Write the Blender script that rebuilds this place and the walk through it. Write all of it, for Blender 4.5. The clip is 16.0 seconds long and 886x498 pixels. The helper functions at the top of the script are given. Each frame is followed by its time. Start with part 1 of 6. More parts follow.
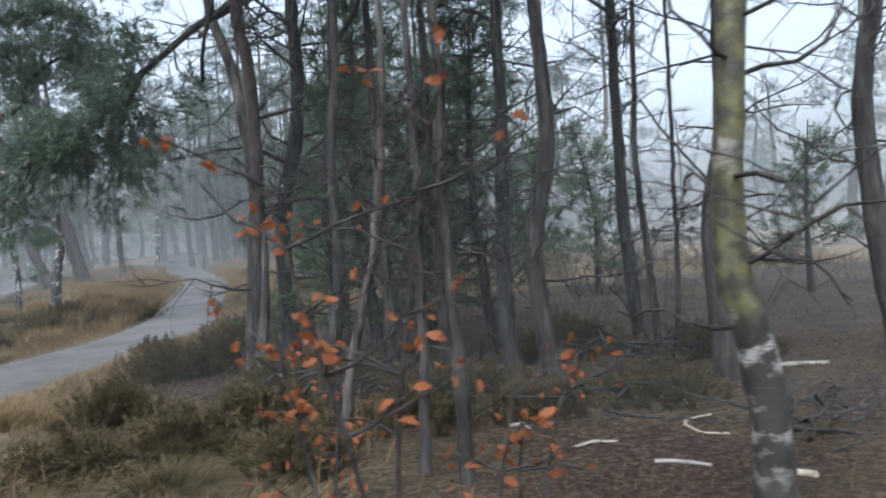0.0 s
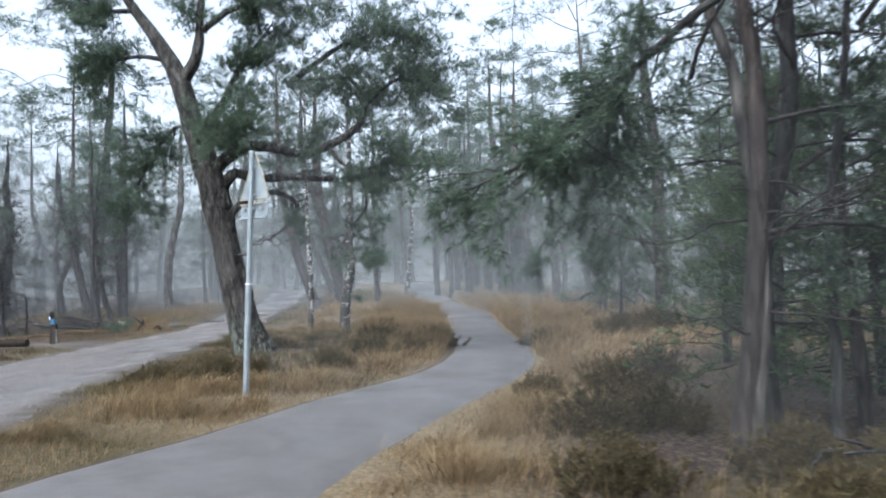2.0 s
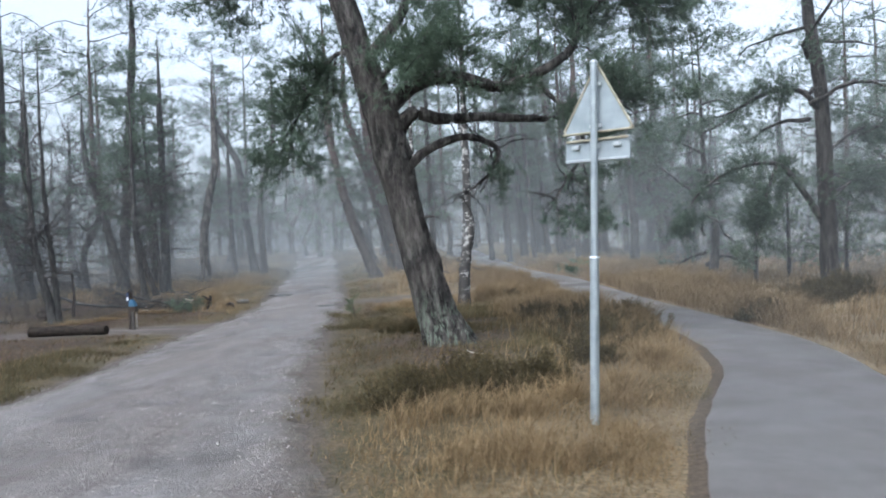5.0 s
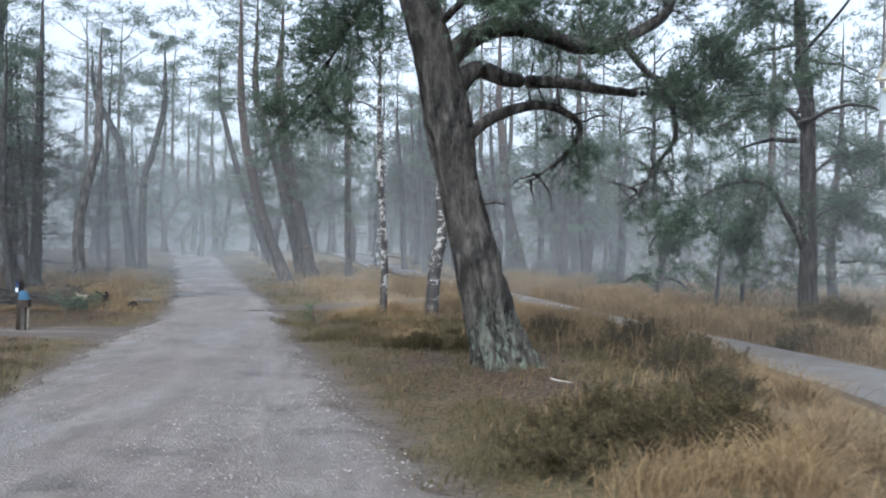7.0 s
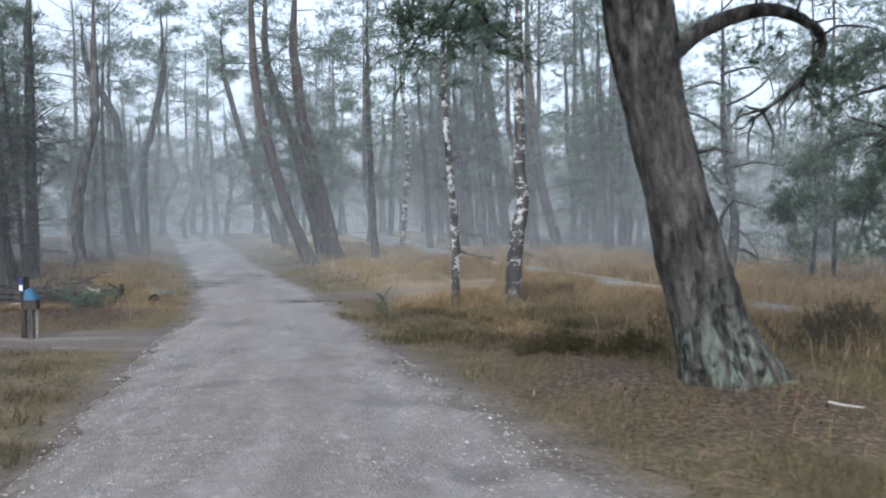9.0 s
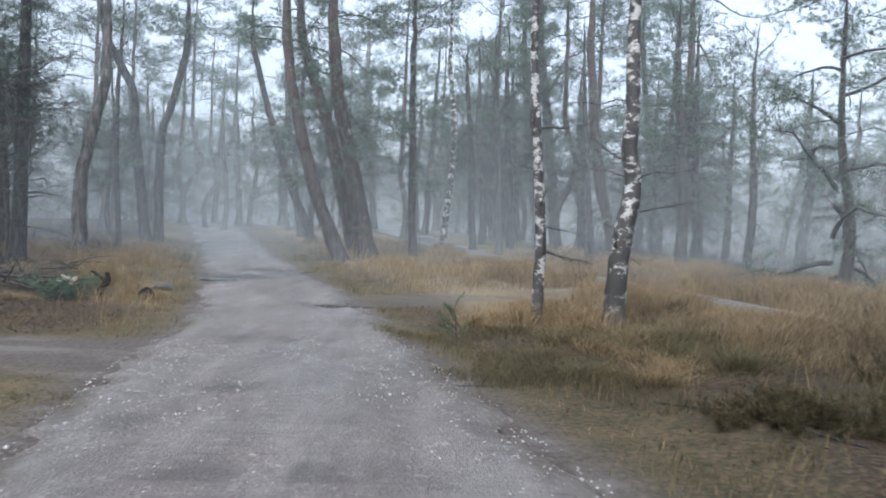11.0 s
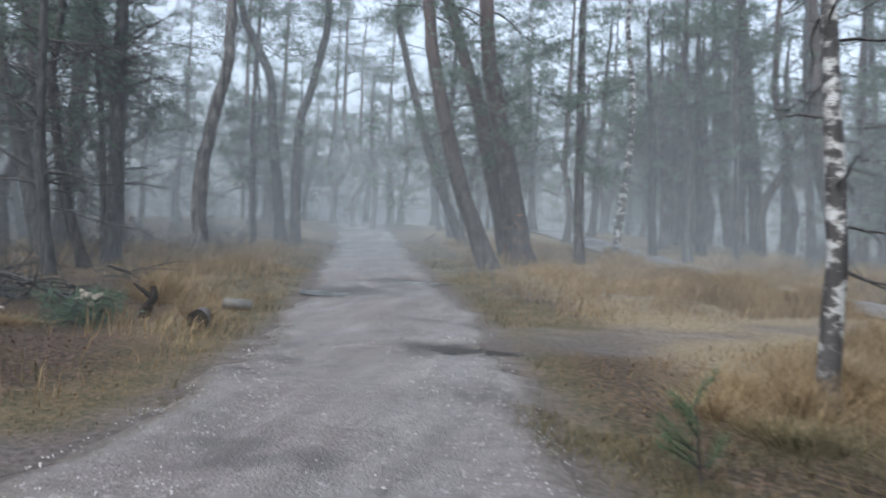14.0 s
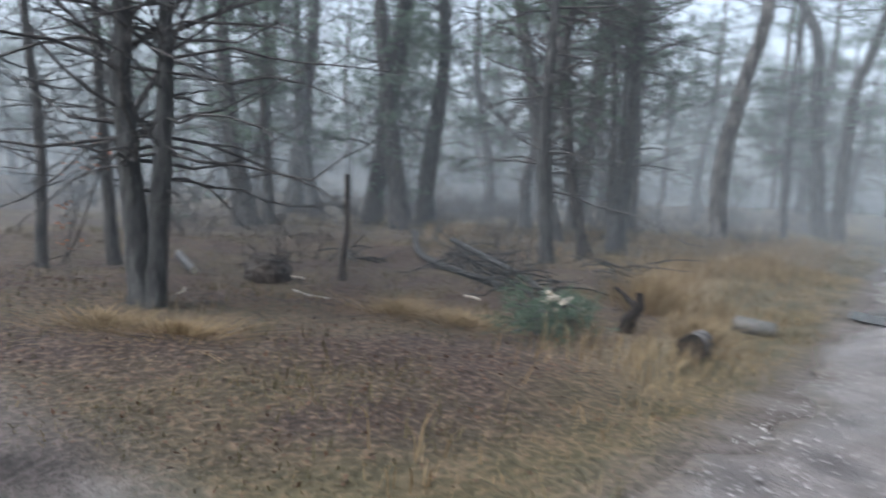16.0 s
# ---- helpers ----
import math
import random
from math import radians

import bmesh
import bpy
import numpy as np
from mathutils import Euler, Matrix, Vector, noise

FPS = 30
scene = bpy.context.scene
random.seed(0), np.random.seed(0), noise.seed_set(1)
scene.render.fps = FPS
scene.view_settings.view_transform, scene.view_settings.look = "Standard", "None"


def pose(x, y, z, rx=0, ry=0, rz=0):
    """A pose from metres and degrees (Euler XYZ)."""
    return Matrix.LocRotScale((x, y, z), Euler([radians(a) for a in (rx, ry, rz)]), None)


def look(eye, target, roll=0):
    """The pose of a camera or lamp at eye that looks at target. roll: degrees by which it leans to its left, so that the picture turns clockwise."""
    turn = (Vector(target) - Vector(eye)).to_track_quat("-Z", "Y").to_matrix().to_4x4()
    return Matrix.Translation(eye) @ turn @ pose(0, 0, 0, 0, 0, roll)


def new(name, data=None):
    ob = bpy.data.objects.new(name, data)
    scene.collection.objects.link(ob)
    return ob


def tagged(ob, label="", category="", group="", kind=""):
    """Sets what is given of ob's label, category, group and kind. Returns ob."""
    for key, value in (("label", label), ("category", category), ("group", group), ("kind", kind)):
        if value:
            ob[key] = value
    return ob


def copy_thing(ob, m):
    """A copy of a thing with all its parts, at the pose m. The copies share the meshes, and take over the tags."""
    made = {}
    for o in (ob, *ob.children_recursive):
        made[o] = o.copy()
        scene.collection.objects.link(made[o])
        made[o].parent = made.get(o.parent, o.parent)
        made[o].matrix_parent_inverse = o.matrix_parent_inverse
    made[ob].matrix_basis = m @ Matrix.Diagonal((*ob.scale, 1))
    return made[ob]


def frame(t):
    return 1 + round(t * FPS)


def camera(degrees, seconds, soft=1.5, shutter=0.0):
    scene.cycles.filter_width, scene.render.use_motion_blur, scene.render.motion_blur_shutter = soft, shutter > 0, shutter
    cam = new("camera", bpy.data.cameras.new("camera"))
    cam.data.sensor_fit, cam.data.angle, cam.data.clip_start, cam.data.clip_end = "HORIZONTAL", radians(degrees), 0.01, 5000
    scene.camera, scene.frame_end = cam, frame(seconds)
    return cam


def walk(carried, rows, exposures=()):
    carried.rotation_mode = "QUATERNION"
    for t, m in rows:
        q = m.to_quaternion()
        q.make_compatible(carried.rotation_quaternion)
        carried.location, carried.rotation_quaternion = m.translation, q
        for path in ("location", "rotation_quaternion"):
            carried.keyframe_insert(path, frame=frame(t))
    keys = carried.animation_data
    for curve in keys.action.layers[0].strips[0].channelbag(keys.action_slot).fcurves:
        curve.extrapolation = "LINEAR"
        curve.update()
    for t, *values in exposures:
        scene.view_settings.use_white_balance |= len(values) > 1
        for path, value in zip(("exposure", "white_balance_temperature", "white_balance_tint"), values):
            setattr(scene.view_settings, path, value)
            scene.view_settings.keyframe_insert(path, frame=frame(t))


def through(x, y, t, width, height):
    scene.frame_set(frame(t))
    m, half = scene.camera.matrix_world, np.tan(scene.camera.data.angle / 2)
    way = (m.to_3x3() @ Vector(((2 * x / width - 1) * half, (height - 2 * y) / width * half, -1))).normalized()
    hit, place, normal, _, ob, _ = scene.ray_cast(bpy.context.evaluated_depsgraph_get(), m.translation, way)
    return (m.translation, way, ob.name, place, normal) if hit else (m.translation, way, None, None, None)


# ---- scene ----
# ---- camera ----
cam = camera(62.1, 16.0, soft=1.9, shutter=0.4)
PATH = [
    (0, (11.850, -7.900, 1.380), (11.929, -5.902, 1.335), -4.5),
    (0.3, (11.580, -7.750, 1.380), (11.637, -5.751, 1.330), -4.5),
    (0.5, (11.380, -7.660, 1.360), (11.410, -5.660, 1.368), -5.0),
    (0.9, (10.972, -7.442, 1.178), (10.789, -5.451, 1.22), -7.7),
    (1, (10.894, -7.433, 1.264), (10.657, -5.449, 1.354), -6.8),
    (1.5, (10.139, -7.366, 1.3), (9.79, -5.401, 1.426), -4.5),
    (2, (9.277, -6.839, 1.448), (8.832, -4.891, 1.53), -1.3),
    (2.5, (8.513, -6.48, 1.493), (8.143, -4.514, 1.512), -1.1),
    (3, (7.771, -6.202, 1.631), (7.362, -4.244, 1.623), -3.3),
    (3.5, (7.119, -5.908, 1.713), (6.753, -3.943, 1.666), -3.2),
    (4, (6.316, -5.653, 1.79), (5.838, -3.711, 1.759), -4.6),
    (4.2, (6.049, -5.499, 1.777), (5.541, -3.565, 1.711), -3.7),
    (6.3, (2.843, -3.596, 1.438), (2.714, -1.601, 1.518), -0.8),
    (6.5, (2.635, -3.378, 1.464), (2.499, -1.383, 1.493), -0.4),
    (7, (2.052, -2.679, 1.418), (2.057, -0.679, 1.428), 1.1),
    (7.5, (1.655, -2.143, 1.431), (1.656, -0.143, 1.407), 1.9),
    (8, (1.189, -1.494, 1.414), (1.257, 0.505, 1.388), 1.7),
    (8.5, (0.797, -0.876, 1.383), (0.786, 1.123, 1.332), 0.8),
    (9, (0.41, -0.196, 1.375), (0.444, 1.803, 1.324), -0.5),
    (9.5, (0.106, 0.431, 1.342), (0.095, 2.43, 1.28), 0.5),
    (9.7, (-0.043, 0.728, 1.368), (-0.06, 2.727, 1.299), 2.3),
    (11.8, (-0.371, 4.315, 1.081), (-0.418, 6.315, 1.054), 2.1),
    (12, (-0.401, 4.588, 1.109), (-0.522, 6.582, 1.03), 1.6),
    (12.5, (-0.46, 5.252, 1.127), (-0.595, 7.245, 1.045), 2.3),
    (13, (-0.491, 5.911, 1.142), (-0.739, 7.893, 1.032), 2.2),
    (13.5, (-0.58, 6.539, 1.164), (-0.889, 8.511, 1.034), 3.3),
    (14, (-0.669, 7.173, 1.174), (-1.127, 9.119, 1.117), 2.8),
    (14.5, (-0.837, 7.718, 1.166), (-1.59, 9.57, 1.106), 3.8),
    (15, (-1.063, 8.261, 1.158), (-2.166, 9.926, 1.051), 5.2),
    (15.5, (-1.377, 8.784, 1.167), (-2.655, 10.313, 1.0), 4.3),
    (16, (-1.827, 9.349, 1.146), (-3.405, 10.567, 0.976), 4.2),
]
walk(cam, [(t, look(eye, target, roll)) for t, eye, target, roll in PATH], [(t, stops, 5670, 6.5) for t, stops in ((0.0, 1.26), (0.6, 1.46), (1.0, 1.58), (1.6, 1.52), (3.0, 1.42), (4.2, 1.34), (7.5, 1.38), (12.5, 1.34), (14.5, 1.25), (15.5, 1.35), (16.0, 1.47))])

# ---- sky and light: a foggy, overcast winter day ----
SUN_UP, SUN_ROUND = 52, 200
world = bpy.data.worlds.new("overcast_sky")
scene.world = world
world.use_nodes = True
wt = world.node_tree
sky = wt.nodes.new("ShaderNodeTexSky")
sky.sky_type = "NISHITA"
sky.sun_disc = False
sky.sun_elevation, sky.sun_rotation = radians(SUN_UP), radians(SUN_ROUND)
sky.air_density, sky.dust_density, sky.ozone_density = 1.0, 5.0, 1.0
grey = wt.nodes.new("ShaderNodeHueSaturation")
grey.inputs["Saturation"].default_value = 0.3
wt.links.new(sky.outputs[0], grey.inputs["Color"])
wt.links.new(grey.outputs[0], wt.nodes["Background"].inputs[0])
wt.nodes["Background"].inputs[1].default_value = 0.15
sun_data = bpy.data.lights.new("sun", "SUN")
sun_data.energy, sun_data.angle, sun_data.color = 0.5, radians(50), (1.0, 0.98, 0.96)
sun = new("sun", sun_data)
sun.matrix_world = Matrix.Rotation(radians(-SUN_ROUND), 4, "Z") @ Matrix.Rotation(radians(SUN_UP - 90), 4, "X")

# ---- materials ----
def mat(name):
    m = bpy.data.materials.new(name)
    m.use_nodes = True
    return m, m.node_tree, m.node_tree.nodes["Principled BSDF"]


def node(nt, kind, **values):
    n = nt.nodes.new("ShaderNode" + kind)
    for key, value in values.items():
        if key in n.inputs:
            n.inputs[key].default_value = value
        elif key == "dims":
            n.noise_dimensions = value
    return n


def ramp(nt, source, *stops):
    n = nt.nodes.new("ShaderNodeValToRGB")
    while len(n.color_ramp.elements) < len(stops):
        n.color_ramp.elements.new(0.5)
    for e, (p, c) in zip(n.color_ramp.elements, stops):
        e.position, e.color = p, (*c, 1) if len(c) == 3 else c
    nt.links.new(source, n.inputs[0])
    return n.outputs[0]


def noise_of(nt, scale, detail=4.0, stretch=(1, 1, 1), coords="Object", rough=0.55):
    tc = nt.nodes.new("ShaderNodeTexCoord")
    mp = nt.nodes.new("ShaderNodeMapping")
    mp.inputs["Scale"].default_value = stretch
    nt.links.new(tc.outputs[coords], mp.inputs[0])
    n = node(nt, "TexNoise", Scale=scale, Detail=detail, Roughness=rough)
    nt.links.new(mp.outputs[0], n.inputs["Vector"])
    return n.outputs[0]


def mix(nt, fac, a, b, mode="MIX"):
    n = nt.nodes.new("ShaderNodeMix")
    n.data_type, n.blend_type = "RGBA", mode
    for sock, v in ((n.inputs[0], fac), (n.inputs[6], a), (n.inputs[7], b)):
        if isinstance(v, (int, float)):
            sock.default_value = v
        elif isinstance(v, tuple):
            sock.default_value = (*v, 1)
        else:
            nt.links.new(v, sock)
    return n.outputs[2]


def bump(nt, bsdf, height, strength=0.5, distance=0.02):
    n = node(nt, "Bump", Strength=strength, Distance=distance)
    nt.links.new(height, n.inputs["Height"])
    nt.links.new(n.outputs[0], bsdf.inputs["Normal"])


def bark(name, dark, light, fissure=14, lichen=None, red=None, wet=0.75):
    m, nt, b = mat(name)
    n1 = noise_of(nt, fissure, 6, (1, 1, 0.22))
    n2 = noise_of(nt, 2.2, 3)
    col = ramp(nt, n1, (0.36, dark), (0.62, light))
    col = mix(nt, ramp(nt, n2, (0.35, (0, 0, 0)), (0.7, (0.6, 0.6, 0.6))), col, tuple(0.75 * c for c in dark))
    if red:
        pos = nt.nodes.new("ShaderNodeNewGeometry")
        sep = nt.nodes.new("ShaderNodeSeparateXYZ")
        nt.links.new(pos.outputs["Position"], sep.inputs[0])
        rng = node(nt, "MapRange")
        rng.inputs[1].default_value, rng.inputs[2].default_value = 1.5, 7.0
        nt.links.new(sep.outputs[2], rng.inputs[0])
        col = mix(nt, rng.outputs[0], col, mix(nt, n1, tuple(0.5 * c for c in red), red))
    if lichen:
        n3 = noise_of(nt, 9, 5, (1, 1, 0.35))
        n4 = noise_of(nt, 1.1, 2)
        fac = mix(nt, 1.0, ramp(nt, n3, (0.5, (0, 0, 0)), (0.62, (1, 1, 1))), ramp(nt, n4, (0.42, (0, 0, 0)), (0.6, (0.85, 0.85, 0.85))), "MULTIPLY")
        col = mix(nt, fac, col, lichen)
    nt.links.new(col, b.inputs["Base Color"])
    b.inputs["Roughness"].default_value = wet
    b.inputs["Specular IOR Level"].default_value = 0.3
    bump(nt, b, n1, 1.0, 0.05)
    return m


BARK_PINE = bark("bark_pine", (0.018, 0.016, 0.015), (0.07, 0.061, 0.055))
BARK_RED = bark("bark_red_pine", (0.02, 0.017, 0.015), (0.065, 0.053, 0.048), red=(0.085, 0.055, 0.046))
BARK_OAK = bark("bark_oak", (0.02, 0.019, 0.018), (0.07, 0.066, 0.062), 18)
BARK_TWIG = bark("bark_twig", (0.025, 0.021, 0.019), (0.075, 0.063, 0.057), 22)


def old_bark():
    """Deep vertical fissures between grey plates, pale green lichen on the lowest metre."""
    m, nt, b = mat("bark_old_pine")
    n1, n2, n3 = noise_of(nt, 10, 8, (1, 1, 0.3), rough=0.66), noise_of(nt, 30, 4, (1, 1, 0.5)), noise_of(nt, 1.7, 3)
    col = ramp(nt, n1, (0.43, (0.009, 0.008, 0.008)), (0.5, (0.045, 0.04, 0.037)), (0.64, (0.125, 0.115, 0.105)))
    col = mix(nt, ramp(nt, n2, (0.4, (0, 0, 0)), (0.7, (0.5, 0.5, 0.5))), col, (0.045, 0.038, 0.034))
    col = mix(nt, ramp(nt, n3, (0.45, (0, 0, 0)), (0.65, (0.5, 0.5, 0.5))), col, (0.06, 0.052, 0.046))
    pos = nt.nodes.new("ShaderNodeNewGeometry")
    sep = nt.nodes.new("ShaderNodeSeparateXYZ")
    nt.links.new(pos.outputs["Position"], sep.inputs[0])
    foot = ramp(nt, sep.outputs[2], (0.35, (0.95, 0.95, 0.95)), (1.0, (0.1, 0.1, 0.1)))
    streak = ramp(nt, noise_of(nt, 15, 7, (1, 1, 0.2), rough=0.68), (0.5, (0, 0, 0)), (0.58, (0.9, 0.9, 0.9)))
    col = mix(nt, mix(nt, 1.0, foot, streak, "MULTIPLY"), col, (0.135, 0.16, 0.125))
    nt.links.new(col, b.inputs["Base Color"])
    b.inputs["Roughness"].default_value = 0.8
    b.inputs["Specular IOR Level"].default_value = 0.25
    bump(nt, b, mix(nt, 0.3, n1, n2), 1.0, 0.09)
    return m


BARK_OLD = old_bark()


def birch_bark(name, moss=0.0, dark=0.0):
    m, nt, b = mat(name)
    n1 = noise_of(nt, 5.5, 7, (1, 1, 1.5), rough=0.62)
    n2 = noise_of(nt, 22, 3, (0.5, 0.5, 4))
    col = ramp(nt, n1, (0.49 - dark, (0.34, 0.33, 0.31)), (0.52 - dark, (0.22, 0.2, 0.185)), (0.56 - dark, (0.03, 0.026, 0.024)))
    col = mix(nt, ramp(nt, n2, (0.55, (0, 0, 0)), (0.7, (0.8, 0.8, 0.8))), col, (0.05, 0.045, 0.04))
    pos = nt.nodes.new("ShaderNodeNewGeometry")
    sep = nt.nodes.new("ShaderNodeSeparateXYZ")
    nt.links.new(pos.outputs["Position"], sep.inputs[0])
    foot = ramp(nt, sep.outputs[2], (0.12, (0.9, 0.9, 0.9)), (0.6, (0, 0, 0)))
    col = mix(nt, foot, col, (0.035, 0.03, 0.026))
    if moss:
        n3 = noise_of(nt, 1.6, 4)
        above = mix(nt, 1.0, ramp(nt, n3, (0.34, (0, 0, 0)), (0.48, (moss, moss, moss))), ramp(nt, sep.outputs[2], (0.8, (0, 0, 0)), (1.0, (1, 1, 1))), "MULTIPLY")
        col = mix(nt, above, col, mix(nt, ramp(nt, noise_of(nt, 11, 6), (0.42, (0, 0, 0)), (0.6, (1, 1, 1))), (0.03, 0.027, 0.014), (0.1, 0.094, 0.036)))
    nt.links.new(col, b.inputs["Base Color"])
    b.inputs["Roughness"].default_value = 0.7
    bump(nt, b, n1, 0.5, 0.015)
    return m


BARK_BIRCH = birch_bark("bark_birch", 0.0, 0.06)
BARK_OLD_BIRCH = birch_bark("bark_old_birch", 0.0, 0.09)
BARK_FLAKY = bark("bark_flaky", (0.018, 0.016, 0.014), (0.15, 0.132, 0.12), 9)
BARK_MOSSY = birch_bark("bark_mossy_birch", 0.95, 0.06)


def foliage(name, low, high, rough=0.55, through=0.25):
    m, nt, b = mat(name)
    g = nt.nodes.new("ShaderNodeNewGeometry")
    n = noise_of(nt, 0.7, 3)
    col = mix(nt, g.outputs["Random Per Island"], low, high)
    col = mix(nt, ramp(nt, n, (0.4, (0, 0, 0)), (0.65, (0.6, 0.6, 0.6))), col, tuple(0.55 * (a + c) / 2 for a, c in zip(low, high)))
    nt.links.new(col, b.inputs["Base Color"])
    b.inputs["Roughness"].default_value = rough
    b.inputs["Specular IOR Level"].default_value = 0.25
    tr = nt.nodes.new("ShaderNodeBsdfTranslucent")
    nt.links.new(col, tr.inputs[0])
    ms = nt.nodes.new("ShaderNodeMixShader")
    ms.inputs[0].default_value = through
    nt.links.new(b.outputs[0], ms.inputs[1])
    nt.links.new(tr.outputs[0], ms.inputs[2])
    nt.links.new(ms.outputs[0], nt.nodes["Material Output"].inputs[0])
    return m


NEEDLES = foliage("pine_needles", (0.07, 0.105, 0.07), (0.135, 0.175, 0.122), through=0.5)
NEEDLES_YOUNG = foliage("young_pine_needles", (0.062, 0.095, 0.05), (0.12, 0.16, 0.085), through=0.4)
DRY_GRASS = foliage("dry_grass", (0.12, 0.079, 0.038), (0.32, 0.232, 0.13), 0.85, 0.25)
GREEN_GRASS = foliage("olive_grass", (0.055, 0.052, 0.024), (0.165, 0.13, 0.07), 0.8, 0.3)
HEATHER = foliage("heather", (0.045, 0.038, 0.02), (0.13, 0.1, 0.048), 0.85, 0.15)
OAK_LEAF = foliage("dead_oak_leaf", (0.15, 0.045, 0.016), (0.3, 0.105, 0.042), 0.6, 0.3)
LITTER = foliage("leaf_litter", (0.026, 0.017, 0.012), (0.12, 0.066, 0.04), 0.75, 0.1)


def plain(name, low, high, scale=6, rough=0.8, metal=0.0, bumps=0.2):
    m, nt, b = mat(name)
    n = noise_of(nt, scale, 5)
    nt.links.new(ramp(nt, n, (0.3, low), (0.7, high)), b.inputs["Base Color"])
    b.inputs["Roughness"].default_value, b.inputs["Metallic"].default_value = rough, metal
    b.inputs["Specular IOR Level"].default_value = 0.15 if rough > 0.75 else 0.5
    bump(nt, b, n, bumps, 0.01)
    return m


GALVANISED = plain("galvanised_steel", (0.22, 0.25, 0.265), (0.34, 0.37, 0.385), 9, 0.5, 0.4, 0.05)
SIGN_BACK = plain("sign_back_aluminium", (0.2, 0.23, 0.245), (0.32, 0.355, 0.37), 5, 0.5, 0.3, 0.05)
SIGN_EDGE = plain("sign_dirty_edge", (0.17, 0.165, 0.12), (0.33, 0.29, 0.21), 12, 0.7)
CLAMP = plain("clamp_steel", (0.4, 0.42, 0.44), (0.55, 0.57, 0.58), 20, 0.4, 0.7, 0.05)
DAMP_WOOD = plain("damp_grey_wood", (0.05, 0.047, 0.043), (0.13, 0.124, 0.115), 16, 0.85, 0, 0.4)
FRESH_WOOD = plain("fresh_cut_wood", (0.24, 0.2, 0.15), (0.46, 0.41, 0.33), 14, 0.7)
PALE_WOOD = plain("bleached_wood", (0.17, 0.155, 0.13), (0.36, 0.335, 0.3), 14, 0.8)
GREY_WOOD = plain("weathered_wood", (0.12, 0.11, 0.1), (0.28, 0.26, 0.23), 16, 0.85)
DARK_WOOD = plain("rotten_wood", (0.02, 0.016, 0.013), (0.065, 0.05, 0.04), 12, 0.85, 0, 0.6)
WET_WOOD = plain("wet_dark_wood", (0.008, 0.006, 0.005), (0.032, 0.025, 0.02), 14, 0.9, 0, 0.8)
BLUE_PAINT = plain("blue_paint", (0.008, 0.055, 0.11), (0.018, 0.085, 0.16), 8, 0.5)
NAVY_PAINT = plain("navy_paint", (0.01, 0.02, 0.06), (0.02, 0.035, 0.09), 8, 0.5)
WHITE_PAINT = plain("white_paint", (0.65, 0.67, 0.7), (0.8, 0.82, 0.84), 8, 0.5)
STONE = plain("pebble", (0.13, 0.12, 0.115), (0.45, 0.42, 0.4), 3, 0.6)


def ground_material():
    m, nt, b = mat("forest_floor")
    tint = nt.nodes.new("ShaderNodeAttribute")
    tint.attribute_name = "cover"
    sep = nt.nodes.new("ShaderNodeSeparateColor")
    nt.links.new(tint.outputs["Color"], sep.inputs[0])
    big, fine = noise_of(nt, 0.8, 5), noise_of(nt, 22, 6)
    litter = ramp(nt, fine, (0.34, (0.014, 0.01, 0.008)), (0.52, (0.042, 0.029, 0.022)), (0.66, (0.11, 0.075, 0.056)))
    moss = ramp(nt, mix(nt, 0.4, fine, noise_of(nt, 2.6, 5)), (0.36, (0.032, 0.03, 0.014)), (0.5, (0.068, 0.054, 0.029)), (0.64, (0.125, 0.09, 0.052)))
    straw = ramp(nt, fine, (0.3, (0.07, 0.052, 0.03)), (0.7, (0.24, 0.185, 0.115)))
    mud = ramp(nt, fine, (0.3, (0.038, 0.031, 0.027)), (0.7, (0.11, 0.092, 0.083)))
    mud = mix(nt, ramp(nt, noise_of(nt, 1.7, 6, (0.6, 1.4, 1)), (0.5, (0, 0, 0)), (0.66, (0.7, 0.7, 0.7))), mud, (0.15, 0.134, 0.124))
    col = mix(nt, ramp(nt, big, (0.42, (0, 0, 0)), (0.58, (1, 1, 1))), litter, mix(nt, 0.5, moss, litter))
    col = mix(nt, sep.outputs[0], col, straw)
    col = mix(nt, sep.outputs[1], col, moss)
    col = mix(nt, sep.outputs[2], col, mud)
    nt.links.new(col, b.inputs["Base Color"])
    b.inputs["Roughness"].default_value = 0.85
    b.inputs["Specular IOR Level"].default_value = 0.2
    bump(nt, b, fine, 0.9, 0.04)
    return m


